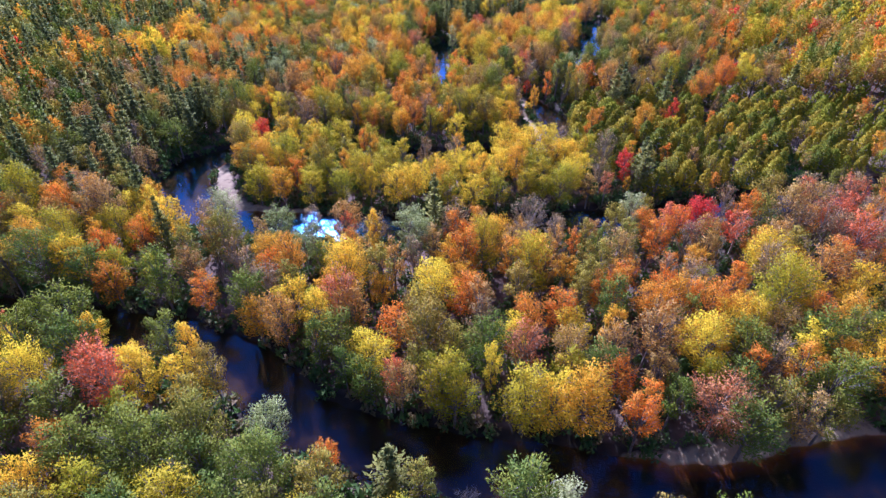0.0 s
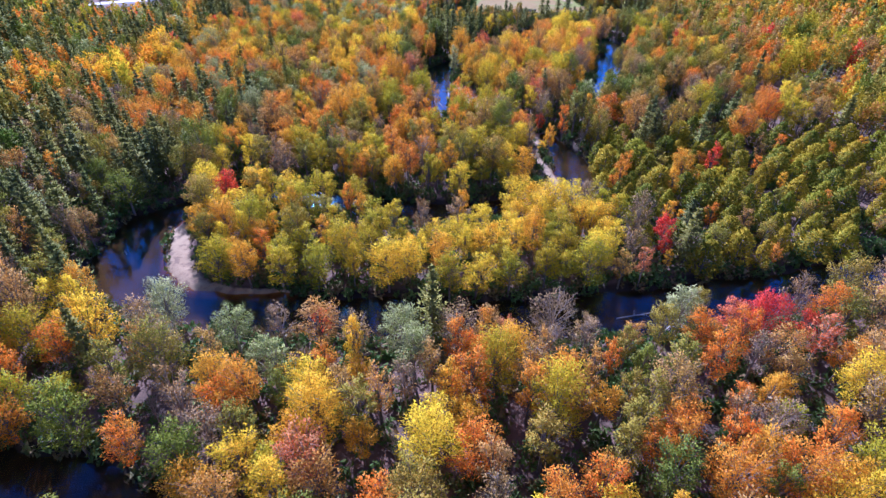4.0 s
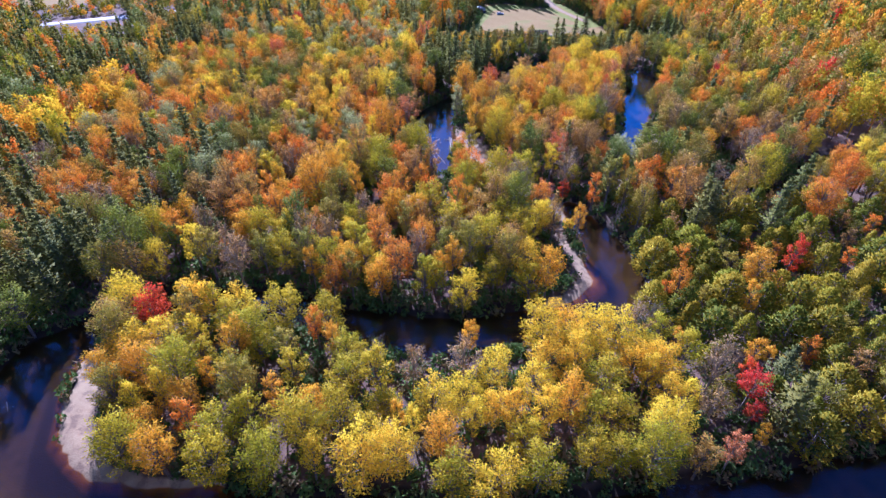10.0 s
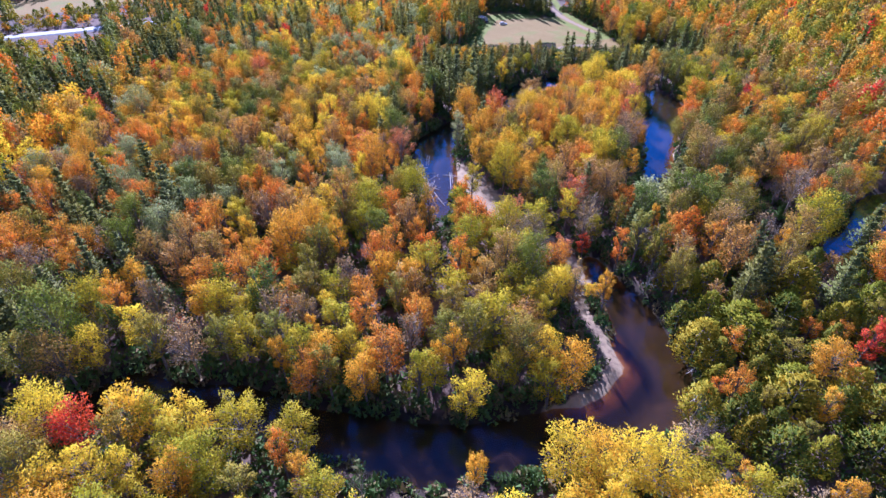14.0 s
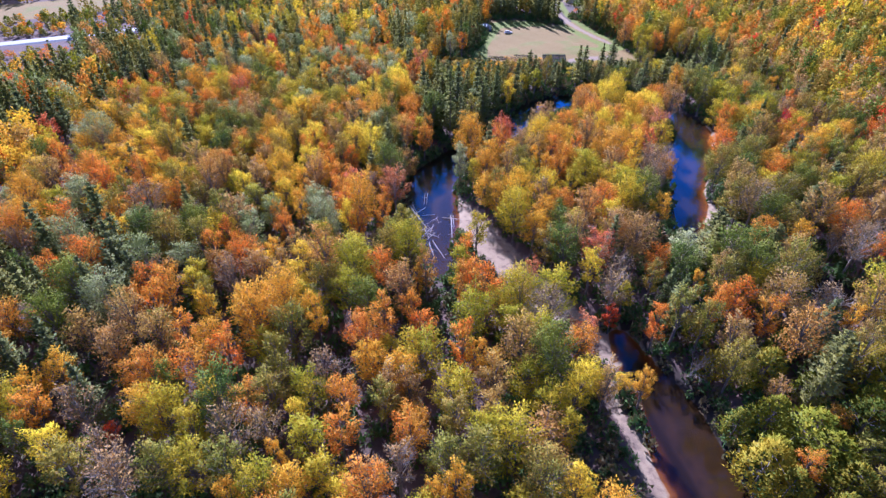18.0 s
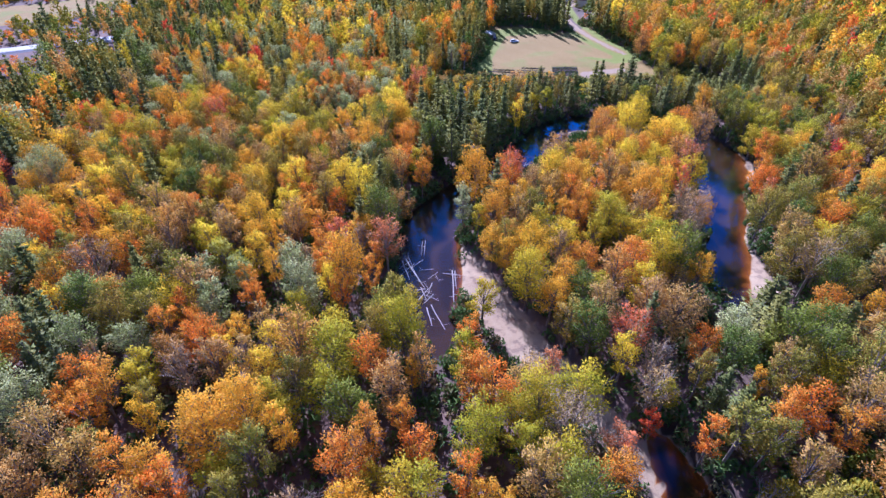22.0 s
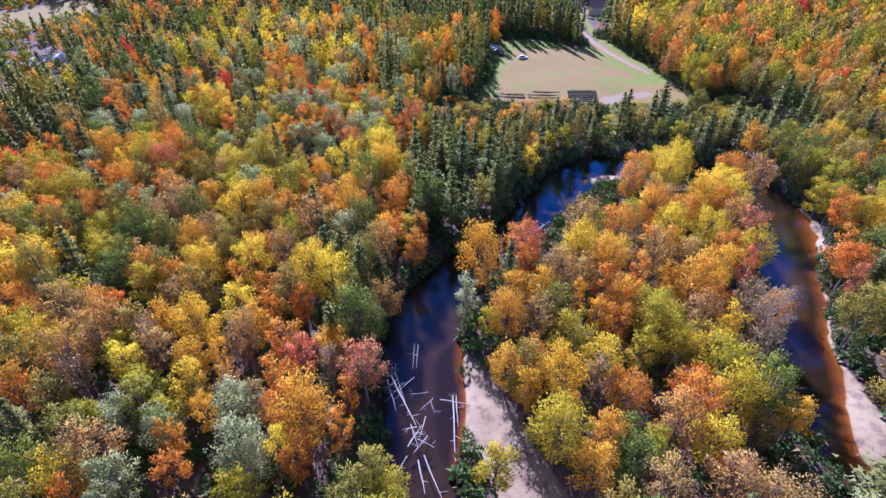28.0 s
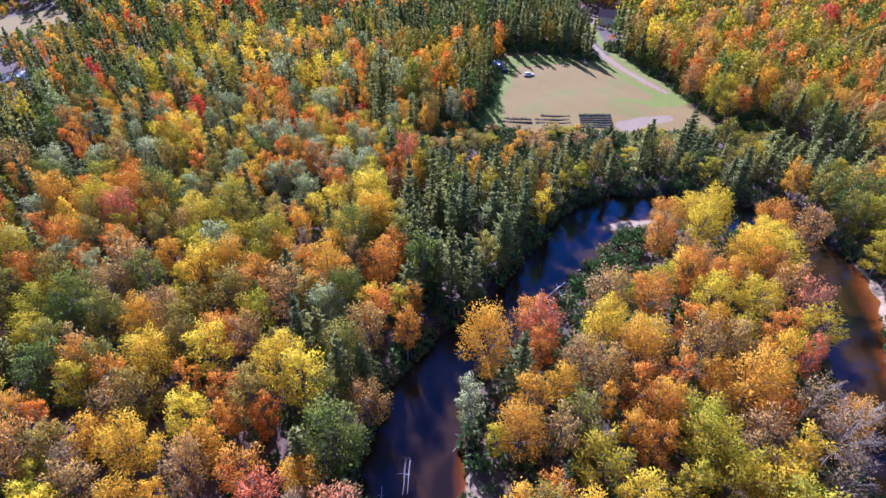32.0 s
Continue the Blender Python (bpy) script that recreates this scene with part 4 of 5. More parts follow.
plant("orange", [(6, 237, 3.6), (-44, 260, 2.6), (-54, 250, 2.6)])
plant("tan", [(-4, 236, 3.0)])
plant("pink", [(20, 236, 3.0)])
plant("bare", [(44, 243, 3.6)])
plant("grey", [(32, 240, 3.4)])
plant("orange", [(66, 63, 3.4), (58, 64, 3.0)])
plant("lime", [(50, 62, 3.6)])
plant("tan", [(41, 64, 3.2)])



def plant_tall(kind, rows):
    """Marked trees of known height."""
    for x, y, r, tall in rows:
        x, y = clear_of_water(x, y)
        plant_one(kind, x, y, r, tall)
        GROWN.append((x, y, r))


plant_tall("yellow", [(-29, 299, 5.0, 25), (-24, 296, 4.2, 24), (-18, 351, 5.6, 22)])
plant_tall("silver", [(-60, 119, 5.2, 19), (-43, 112, 4.6, 19), (-9, 111, 4.8, 20), (-35, 105, 3.6, 14)])
plant_tall("olive", [(54, 120, 3.6, 16), (72, 148, 4.0, 11), (-27, 232, 4.6, 18), (132, 326, 4.5, 16), (23, 290, 4.8, 18), (85, 271, 5.6, 18), (-71, 253, 5.0, 17)])
plant_tall("grey", [(-34, 114, 3.2, 16), (21, 109, 3.0, 13), (30, 115, 2.6, 11), (50, 146, 3.6, 13)])
plant_tall("red", [(-25, 116, 2.7, 15), (68, 116, 5.0, 18), (77, 114, 3.0, 15), (60, 154, 2.2, 12)])
plant_tall("bare", [(-21, 120, 3.2, 13), (48, 212, 4.2, 12)])
plant_tall("orange", [(53, 111, 4.8, 17), (-23, 102, 3.6, 16), (24, 102, 3.0, 14), (114, 223, 4.8, 14), (-66, 232, 4.5, 17), (6, 243, 3.0, 18), (-12, 222, 3.2, 18), (-4, 219, 3.8, 17), (-18, 203, 3.8, 17), (-5, 199, 3.8, 14), (-58, 208, 4.4, 17), (34, 272, 5.0, 16), (45, 273, 4.8, 16), (19, 317, 4.6, 18), (63, 328, 4.6, 18), (-31, 281, 4.6, 18), (-14, 315, 4.6, 19), (95, 307, 5.8, 18), (46, 257, 4.0, 14), (-90, 293, 3.8, 17)])
plant_tall("green", [(40, 105, 2.6, 13), (30, 256, 4.6, 16)])
plant_tall("lime", [(10, 101, 5.0, 20), (-35, 170, 4.5, 17), (-20, 158, 4.5, 16), (-40, 152, 4.0, 15), (-11, 146, 4.0, 14), (-77, 198, 5.2, 18), (-48, 198, 5.0, 17), (-2, 182, 4.0, 16), (12, 183, 4.0, 15), (-22, 247, 4.2, 18), (-8, 251, 3.8, 18), (17, 227, 5.2, 21), (2, 204, 4.4, 17), (44, 291, 4.6, 18), (104, 340, 4.2, 16)])
plant_tall("gold", [(-16, 101, 4.0, 16), (62, 98, 3.0, 14), (-58, 152, 6.0, 17), (-47, 146, 4.0, 16), (-38, 220, 6.0, 20), (9, 210, 3.0, 16), (37, 304, 5.6, 18), (-47, 277, 4.4, 18)])
plant_tall("tan", [(39, 112, 2.6, 12), (10, 115, 3.0, 13), (17, 195, 4.5, 12), (-10, 204, 3.4, 16), (52, 286, 4.2, 17), (54, 264, 3.8, 13)])
plant_tall("pink", [(14, 122, 2.2, 10), (30, 222, 3.0, 12)])
plant_tall("yellow", [(21, 163, 4.6, 18), (31, 162, 4.4, 18), (37, 155, 4.6, 17), (45, 146, 3.5, 14), (-2, 146, 4.0, 14), (9, 153, 4.5, 16), (-16, 186, 3.6, 15), (28, 209, 4.2, 16), (-25, 199, 3.4, 14), (-42, 203, 3.4, 14), (79, 342, 5.6, 19), (65, 346, 4.4, 19), (-43, 291, 3.8, 18), (-79, 282, 4.0, 17)])
plant_tall("pine", [(65, 152, 4.0, 17), (50, 231, 4.5, 17), (-14, 278, 4.2, 15)])
plant_tall("yellow", [(-76, 62, 5.0, 20), (-56, 62, 4.5, 20), (-47, 61, 4.5, 20), (-25, 98, 4.0, 18), (-2, 91, 4.4, 18), (9, 62, 2.6, 20), (80, 87, 4.4, 18)])
plant_tall("pink", [(-64, 63, 4.0, 18), (16, 68, 3.8, 17), (48, 54, 5.6, 17)])
plant_tall("olive", [(-41, 50, 5.0, 20), (60, 56, 4.8, 18), (69, 52, 4.4, 17), (-44, 320, 5.4, 18)])
plant_tall("green", [(-49, 46, 5.8, 20), (-60, 47, 4.5, 18), (-30, 46, 4.8, 17), (42, 60, 3.0, 16), (74, 72, 4.8, 18), (-76, 315, 4.4, 16)])
plant_tall("silver", [(-30, 53, 4.4, 18), (20, 42, 4.8, 14)])
plant_tall("orange", [(-19, 47, 2.4, 15), (-77, 108, 3.6, 17), (36, 56, 3.0, 17), (53, 94, 2.6, 15), (68, 90, 2.6, 15), (-12, 335, 4.8, 18), (-38, 352, 3.0, 15), (-38, 296, 4.2, 17), (-72, 293, 4.0, 16)])
plant_tall("pine", [(-8, 46, 5.0, 16), (2, 330, 5.0, 22), (16, 346, 4.5, 21), (-6, 344, 4.0, 20), (-15, 303, 4.0, 17), (61, 384, 4.4, 22), (79, 395, 5.0, 24), (89, 376, 5.0, 18), (102, 376, 5.0, 18), (117, 380, 5.0, 18)])
plant_tall("bare", [(4, 46, 3.5, 10)])
plant_tall("lime", [(-90, 100, 5.0, 18), (-70, 97, 3.5, 15), (-28, 82, 3.0, 18), (0, 61, 5.0, 20), (14, 52, 5.4, 19), (76, 63, 4.4, 18), (-59, 308, 4.4, 17), (-60, 348, 5.6, 19), (-46, 358, 3.0, 16), (-83, 312, 4.8, 17), (110, 435, 5.6, 18)])
plant_tall("tan", [(-60, 97, 4.0, 15), (-19, 78, 4.8, 19), (80, 101, 4.0, 17), (-70, 329, 4.8, 17), (-58, 294, 4.6, 16), (104, 484, 5.6, 18), (102, 451, 5.0, 16)])
plant_tall("gold", [(-42, 99, 5.0, 17), (-40, 78, 4.8, 18), (25, 56, 5.4, 20), (54, 72, 4.4, 18), (-25, 331, 4.0, 17), (125, 492, 5.6, 18)])
plant_tall("red", [(-60, 199, 1.8, 8)])


# the woods between the marked trees, by stand
MIXES = {
    "south": "yellow 16 green 28 olive 18 lime 18 grey 6 pink 6 orange 4",
    "bend": "tan 20 grey 12 olive 12 yellow 13 gold 12 orange 13 lime 12 pink 6 green 3 bare 8",
    "peninsula": "yellow 36 gold 14 lime 32 olive 8 green 2 tan 6 bare 2",
    "west": "pine 54 grey 8 orange 8 olive 18 green 12 tan 5",
    "north": "lime 24 olive 18 yellow 15 gold 13 orange 11 tan 15 grey 5 bare 3 green 5",
    "stand": "young_pine 76 olive 9 gold 6 orange 6 tan 4",
    "middle": "orange 13 gold 16 tan 15 yellow 12 lime 14 olive 16 silver 6 pine 7 green 6 pink 2",
    "island": "orange 26 gold 20 yellow 26 tan 14 lime 10 pink 3 red 2 bare 3",
    "pines": "pine 74 olive 12 lime 5 tan 2 green 8",
    "right": "grey 13 tan 16 pine 20 green 18 olive 20 orange 7 lime 6 bare 6",
    "east": "lime 17 olive 30 tan 13 orange 7 gold 7 green 15 yellow 4 pine 8 red 2 grey 4",
    "upland": "pine 62 silver 9 orange 9 lime 7 olive 14 gold 3 green 8 red 2 tan 4",
    "pale": "silver 24 pine 22 orange 14 lime 12 olive 8 gold 9 yellow 6 tan 6 red 1",
    "bank": "grey 22 tan 22 pink 12 orange 14 bare 10 olive 8 gold 6",
    "mixed": "olive 30 pine 28 lime 10 orange 9 silver 7 green 10 gold 6",
    "backs": "pine 88 olive 6 green 6",
    "edge": "olive 28 gold 24 tan 18 lime 14 pine 13 orange 4",
    "scrub": "young_pine 46 olive 24 orange 12 pine 10 gold 8",
}
MIXES = {k: (v.split()[::2], [float(w) for w in v.split()[1::2]]) for k, v in MIXES.items()}


def stand_at(x, y):
    if x < -150 and scrubby(x, y):
        return "scrub"
    if y < 84 - 0.25 * (x + 40):
        return "south"
    if y < 126 + max(0, x - 30) * 0.12:
        return "bank" if y > 100 and x > -20 else "bend"
    if x < -78 + 0.1 * (y - 150) and y < 250:
        return "west"
    if x > 52 and 128 < y < 225 - 0.05 * (x - 52) and x < 210:
        return "stand" if x > 56 or y > 150 else "peninsula"
    if y < 176:
        return "peninsula"
    if y < 245 and x < 44:
        return "north"
    if 18 < x < 98 and 250 < y < 368 and x > 18 + 0.1 * abs(y - 300) and x < 86 + 0.1 * (y - 300):
        return "island"
    if (390 < y < 420 and 0 < x < 58):
        return "edge"
    if 415 < y < 500 and -24 < x < 20:
        return "mixed"
    if 425 < y < 540 and -24 < x < 24 or (x > 0 and 505 < y < 640 and x < 78):
        return "backs"
    if (x > -8 and 300 < y < 386 and x < 14 + 0.25 * (y - 300)) or (375 < y < 419 and 0 < x < 135):
        return "pines"
    if x > 40 and y < 275:
        return "right" if x < 130 else "east"
    if x > 98:
        return "east"
    if -125 < x < -12 and 372 < y < 505:
        return "pale"
    return "upland" if y > 400 - 0.05 * x + 1.3 * (x + 70) * (x < -70) else "middle"


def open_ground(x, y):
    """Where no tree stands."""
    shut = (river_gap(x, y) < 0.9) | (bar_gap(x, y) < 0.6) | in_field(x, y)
    for ax, ay, cx, cy in SIGHT_STRIPS:
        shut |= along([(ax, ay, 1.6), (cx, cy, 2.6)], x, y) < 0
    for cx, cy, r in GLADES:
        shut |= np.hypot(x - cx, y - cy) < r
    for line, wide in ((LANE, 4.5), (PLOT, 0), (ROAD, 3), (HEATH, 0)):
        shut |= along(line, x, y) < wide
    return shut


def fan(x, y, spare=14):
    return (np.abs(x) < 0.88 * (0.8 * np.minimum(y, 440) + 52) + spare) & (y > 26)


CELL = 5.0
taken = {}
for x, y, r in GROWN:
    taken.setdefault((int(x // 12), int(y // 12)), []).append((x, y, r))
FAR = {}
fill_rng = random.Random(11)
jitter = np.random.default_rng(8)
gx, gy = np.meshgrid(np.arange(-80, 81) * CELL, np.arange(-10, 140) * CELL)
gx, gy = gx.ravel() + jitter.uniform(-2.3, 2.3, gx.size), gy.ravel() + jitter.uniform(-2.3, 2.3, gy.size)
near_way = fan(gx, gy)
keep = (near_way | ((np.abs(gx) < 0.88 * (0.8 * np.clip(gy, 0, 440) + 52) + 75) & (gy < 460))) & ~open_ground(gx, gy) & ((np.abs(gx) < 180) | (jitter.random(gx.size) < 0.8))
gx, gy, near_way = gx[keep], gy[keep], near_way[keep]
gz = level(gx, gy)
for x, y, z, seen in zip(gx.tolist(), gy.tolist(), gz.tolist(), near_way.tolist()):
    size = fill_rng.random()
    kinds, weights = MIXES[stand_at(x, y)]
    kind = fill_rng.choices(kinds, weights)[0]
    r = {"pine": 3.2 + size * 1.7, "young_pine": 2.0 + size * 1.4}.get(kind, 3.1 + size * 2.3)
    if y > 372 and x < 110 or abs(x) > 130:
        r *= 0.8 if kind == "pine" else 0.88
    if kind == "young_pine":
        if size < 0.12:
            continue
        x, y, r = x + fill_rng.uniform(-1.6, 1.6), y + fill_rng.uniform(-1.6, 1.6), 1.5 + 2.1 * size ** 1.5
    cx, cy = int(x // 12), int(y // 12)
    near = [t for a in (-1, 0, 1) for b in (-1, 0, 1) for t in taken.get((cx + a, cy + b), ())]
    if any((x - t[0]) ** 2 + (y - t[1]) ** 2 < (0.44 * r + 0.54 * t[2] + 0.3) ** 2 for t in near):
        continue
    taken.setdefault((cx, cy), []).append((x, y, r))
    tall = None
    if scrubby(x, y):
        tall, r = 3.2 + 3.2 * size, min(r, 1.6 + 1.2 * size)
    elif kind != "young_pine" and stand_at(x, y) == "stand":
        tall, r = 8 + 3 * size, 1.9 + 0.9 * size
    elif 368 < y < 422 and -5 < x < 125:
        tall = max(4.5, (0.36 * (423 - y) + 1) * (0.8 + 0.35 * size))
    if seen and -132 < x < 150 and y < 436 and COUNT.get(kind, 0) < 300:
        plant_one(kind, x, y, r, tall, z)
    else:
        FAR.setdefault(kind, []).append((x, y, r, z, tall or 0))


def far_form(kind, seed, fine):
    """A light far tree: its faces, their softened normals and the tones of its boughs."""
    if kind == "pine":
        _, _, leaves, outs = conifer(90 + seed, 8 if fine else 4, 0.66 if fine else 1.05, 22, 4.4, 0.18, 16 if fine else 12, False)
        h0, r0, stem = 22, 4.2, 18.0
    elif kind == "young_pine":
        _, _, leaves, outs = bushy_pine(80 + seed, 380 if fine else 160, 0.5 if fine else 0.8)
        h0, r0, stem = 8.5, 2.9, 6.0
    else:
        _, _, leaves, outs = broadleaf(60 + seed, 560 if fine else 210, 0.5 if fine else 0.86, 20.0, 4.4, 17, False)
        h0, r0, stem = 20, 4.4, 14.0
    v, f = joined((leaves, tube([np.array([0, 0, 0.0]), np.array([0, 0, stem])], [0.25, 0.06], 3)))
    p = v[f]
    flat = np.cross(p[:, 1] - p[:, 0], p[:, 2] - p[:, 0])
    flat /= np.linalg.norm(flat, axis=1)[:, None] + 1e-9
    away = p.mean(1) - np.array([0, 0, h0 * (0.35 if "pine" in kind else 0.5)])
    away /= np.linalg.norm(away, axis=1)[:, None] + 1e-9
    k = len(leaves[1])
    nor = flat * 0.42 + away * 0.46
    nor[:k] += outs[:, :3] * 0.62
    tone = np.concatenate([np.repeat(outs[:, 3], 3), np.zeros(len(v) - 3 * k)])
    nor[k:] = flat[k:]
    return v, f, nor / (np.linalg.norm(nor, axis=1)[:, None] + 1e-9), tone, h0, r0


def far_woods(kind, rows, fine):
    """The far trees of a kind, as one stretch of wood."""
    rng = np.random.default_rng(len(rows))
    forms = [far_form(kind, i, fine) for i in range(4)]
    parts, tones, normals = [], [], []
    for x, y, r, z, tall in rows:
        v, f, nor, tone, h0, r0 = forms[int(rng.integers(len(forms)))]
        an = rng.uniform(0, 6.28)
        c, s = math.cos(an), math.sin(an)
        h = tall or {"pine": 20, "young_pine": 5.6 + 1.1 * r}.get(kind, 13.5 + 1.4 * r) * rng.uniform(0.8, 1.15)
        k = r / r0
        parts.append((np.stack([x + k * (c * v[:, 0] - s * v[:, 1]), y + k * (s * v[:, 0] + c * v[:, 1]), z + h / h0 * v[:, 2]], -1), f))
        normals.append(np.stack([c * nor[:, 0] - s * nor[:, 1], s * nor[:, 0] + c * nor[:, 1], nor[:, 2]], -1))
        tones.append((tone + rng.uniform(0, 1)).astype(np.float32))
    v, f = joined(parts)
    me = mesh_of("far_woods", v, f)
    me.attributes.new("tone", "FLOAT", "POINT").data.foreach_set("value", np.concatenate(tones))
    me.materials.append(LEAF["tan" if kind == "bare" else kind])
    me.normals_split_custom_set(np.repeat(np.concatenate(normals), 3, axis=0).tolist())
    tagged(new("far_woods", me), "distant autumn woods of " + KIND_NAME[kind].replace("_", " ") + "s", "woods", kind="stuff")


for kind, rows in FAR.items():
    for fine in (True, False):
        some = [t for t in rows if (abs(t[0]) < 215 and t[1] < 520 and bool(fan(np.array(t[0]), np.array(t[1])))) == fine]
        if some:
            far_woods(kind, some, fine)


# ---- undergrowth ----
def undergrowth():
    rng = np.random.default_rng(31)
    n = 50000
    x, y = rng.uniform(-125, 130, n), rng.uniform(40, 530, n)
    gap, bar = river_gap(x, y), bar_gap(x, y)
    keep = fan(x, y, 4) & (bar > 1.2) & (gap > 0.25) & ~in_field(x, y) & ((gap < 5) | ((y > 415) & (x > -8) & (rng.random(n) < 0.75)) | (rng.random(n) < 0.42) | np.logical_or.reduce([np.hypot(x - cx, y - cy) < r + 1 for cx, cy, r in GLADES]) | np.logical_or.reduce([along([(ax, ay, 2.6), (cx, cy, 4.0)], x, y) < 0 for ax, ay, cx, cy in SIGHT_STRIPS])) & (along(LANE, x, y) > 3)
    x, y, gap = x[keep], y[keep], gap[keep]
    z = level(x, y)
    size = rng.uniform(0.7, 1.7, len(x))
    forms = [clumps(rng, ball(rng, 26) * np.array([1, 1, 0.9]) * rng.uniform(0.5, 1.1, (26, 1)) + np.array([0, 0, 0.75]), np.tile([0, 0, 0.6], (26, 1)), 0.42, np.tile([0, 0, 0.5], (26, 1))) for _ in range(5)]
    parts, tones = [], []
    for i in range(len(x)):
        v, f = forms[i % 5]
        parts.append((v * np.array([size[i], size[i], size[i] * 1.1]) + np.array([x[i], y[i], z[i] - 0.1]), f))
        tones.append(np.full(len(v), rng.random(), np.float32))
    v, f = joined(parts)
    me = mesh_of("undergrowth", v, f)
    me.attributes.new("tone", "FLOAT", "POINT").data.foreach_set("value", np.concatenate(tones))
    me.materials.append(LEAF["shrub"])
    tagged(new("undergrowth", me), "low green and brown shrubs along the banks and under the trees", "shrubs", kind="stuff")


undergrowth()


# ---- things: helpers ----
def part(name, bm, material, parent, label=""):
    """Links a bmesh as one mesh under a thing or a part."""
    me = bpy.data.meshes.new(name)
    bm.to_mesh(me)
    bm.free()
    me.materials.append(material)
    ob = new(name, me)
    ob.parent = parent
    return tagged(ob, label)


def wood_part(name, lines, material, parent, label="", sides=7):
    me = mesh_of(name, *joined([tube([np.array(p, float) for p in pts], radii, sides) for pts, radii in lines]))
    me.materials.append(material)
    me.shade_smooth()
    ob = new(name, me)
    ob.parent = parent
    return tagged(ob, label)


def box(x0, y0, z0, x1, y1, z1, bevel=0.0):
    bm = bmesh.new()
    bmesh.ops.create_cube(bm, size=1)
    bmesh.ops.scale(bm, vec=(x1 - x0, y1 - y0, z1 - z0), verts=bm.verts)
    bmesh.ops.translate(bm, vec=((x0 + x1) / 2, (y0 + y1) / 2, (z0 + z1) / 2), verts=bm.verts)
    if bevel:
        bmesh.ops.bevel(bm, geom=bm.edges, offset=bevel, segments=2, affect="EDGES", profile=0.5)
    return bm


def loft(sections):
    """A shell through closed rings of equal count, capped at the ends."""
    bm = bmesh.new()
    rings = [[bm.verts.new(p) for p in ring] for ring in sections]
    n = len(rings[0])
    for a, c in zip(rings[:-1], rings[1:]):
        for k in range(n):
            bm.faces.new((a[k], a[(k + 1) % n], c[(k + 1) % n], c[k]))
    bm.faces.new(rings[0][::-1])
    bm.faces.new(rings[-1])
    bmesh.ops.recalc_face_normals(bm, faces=bm.faces)
    return bm


# ---- fallen timber in and beside the river ----
def fallen_log(a, c, radius, label, stubs=3, rise=(0.25, 0.15), roots=False):
    """A stranded trunk from its butt at a to its tip at c."""
    rng = random.Random(int(a[0] * 7 + a[1] * 3))
    za, zc = rise
    root = tagged(new("fallen_log"), label, "log", "fallen logs")
    root.location = (a[0], a[1], za)
    way = Vector((c[0] - a[0], c[1] - a[1], zc - za))
    side = Vector((-way.y, way.x, 0)).normalized()
    pts = [(0, 0, 0)] + [tuple(way * f + side * rng.uniform(-0.12, 0.12)) for f in (0.35, 0.7)] + [tuple(way)]
    wood_part("trunk", [(pts, [radius, radius * 0.9, radius * 0.7, radius * 0.35])], DRIFTWOOD, root)
    for _ in range(stubs):
        f = rng.uniform(0.3, 0.9)
        p = way * f
        q = p + side * rng.choice((-1, 1)) * rng.uniform(0.6, 1.6) + way.normalized() * rng.uniform(0.2, 1.0) + Vector((0, 0, rng.uniform(0.2, 0.9)))
        wood_part("branch", [([tuple(p), tuple(p.lerp(q, 0.6) + Vector((0, 0, 0.1))), tuple(q)], [radius * 0.35, radius * 0.25, radius * 0.08])], DRIFTWOOD, root, sides=5)
    if roots:
        spokes = []
        for k in range(9):
            an = 2 * math.pi * k / 9 + rng.uniform(-0.3, 0.3)
            q = side * math.cos(an) * rng.uniform(0.7, 1.3) + Vector((0, 0, math.sin(an) * rng.uniform(0.4, 1.1))) - way.normalized() * rng.uniform(0.1, 0.5)
            spokes.append(([(0, 0, 0), tuple(q * 0.6), tuple(q)], [radius * 0.8, radius * 0.4, radius * 0.1]))
        wood_part("root_plate", spokes, BARK, root, "dark earthy root plate", sides=5)


PALE = "pale bleached fallen trunk lying in the dark river water"
SNAG = "bleached dead branch stranded at the river bank"
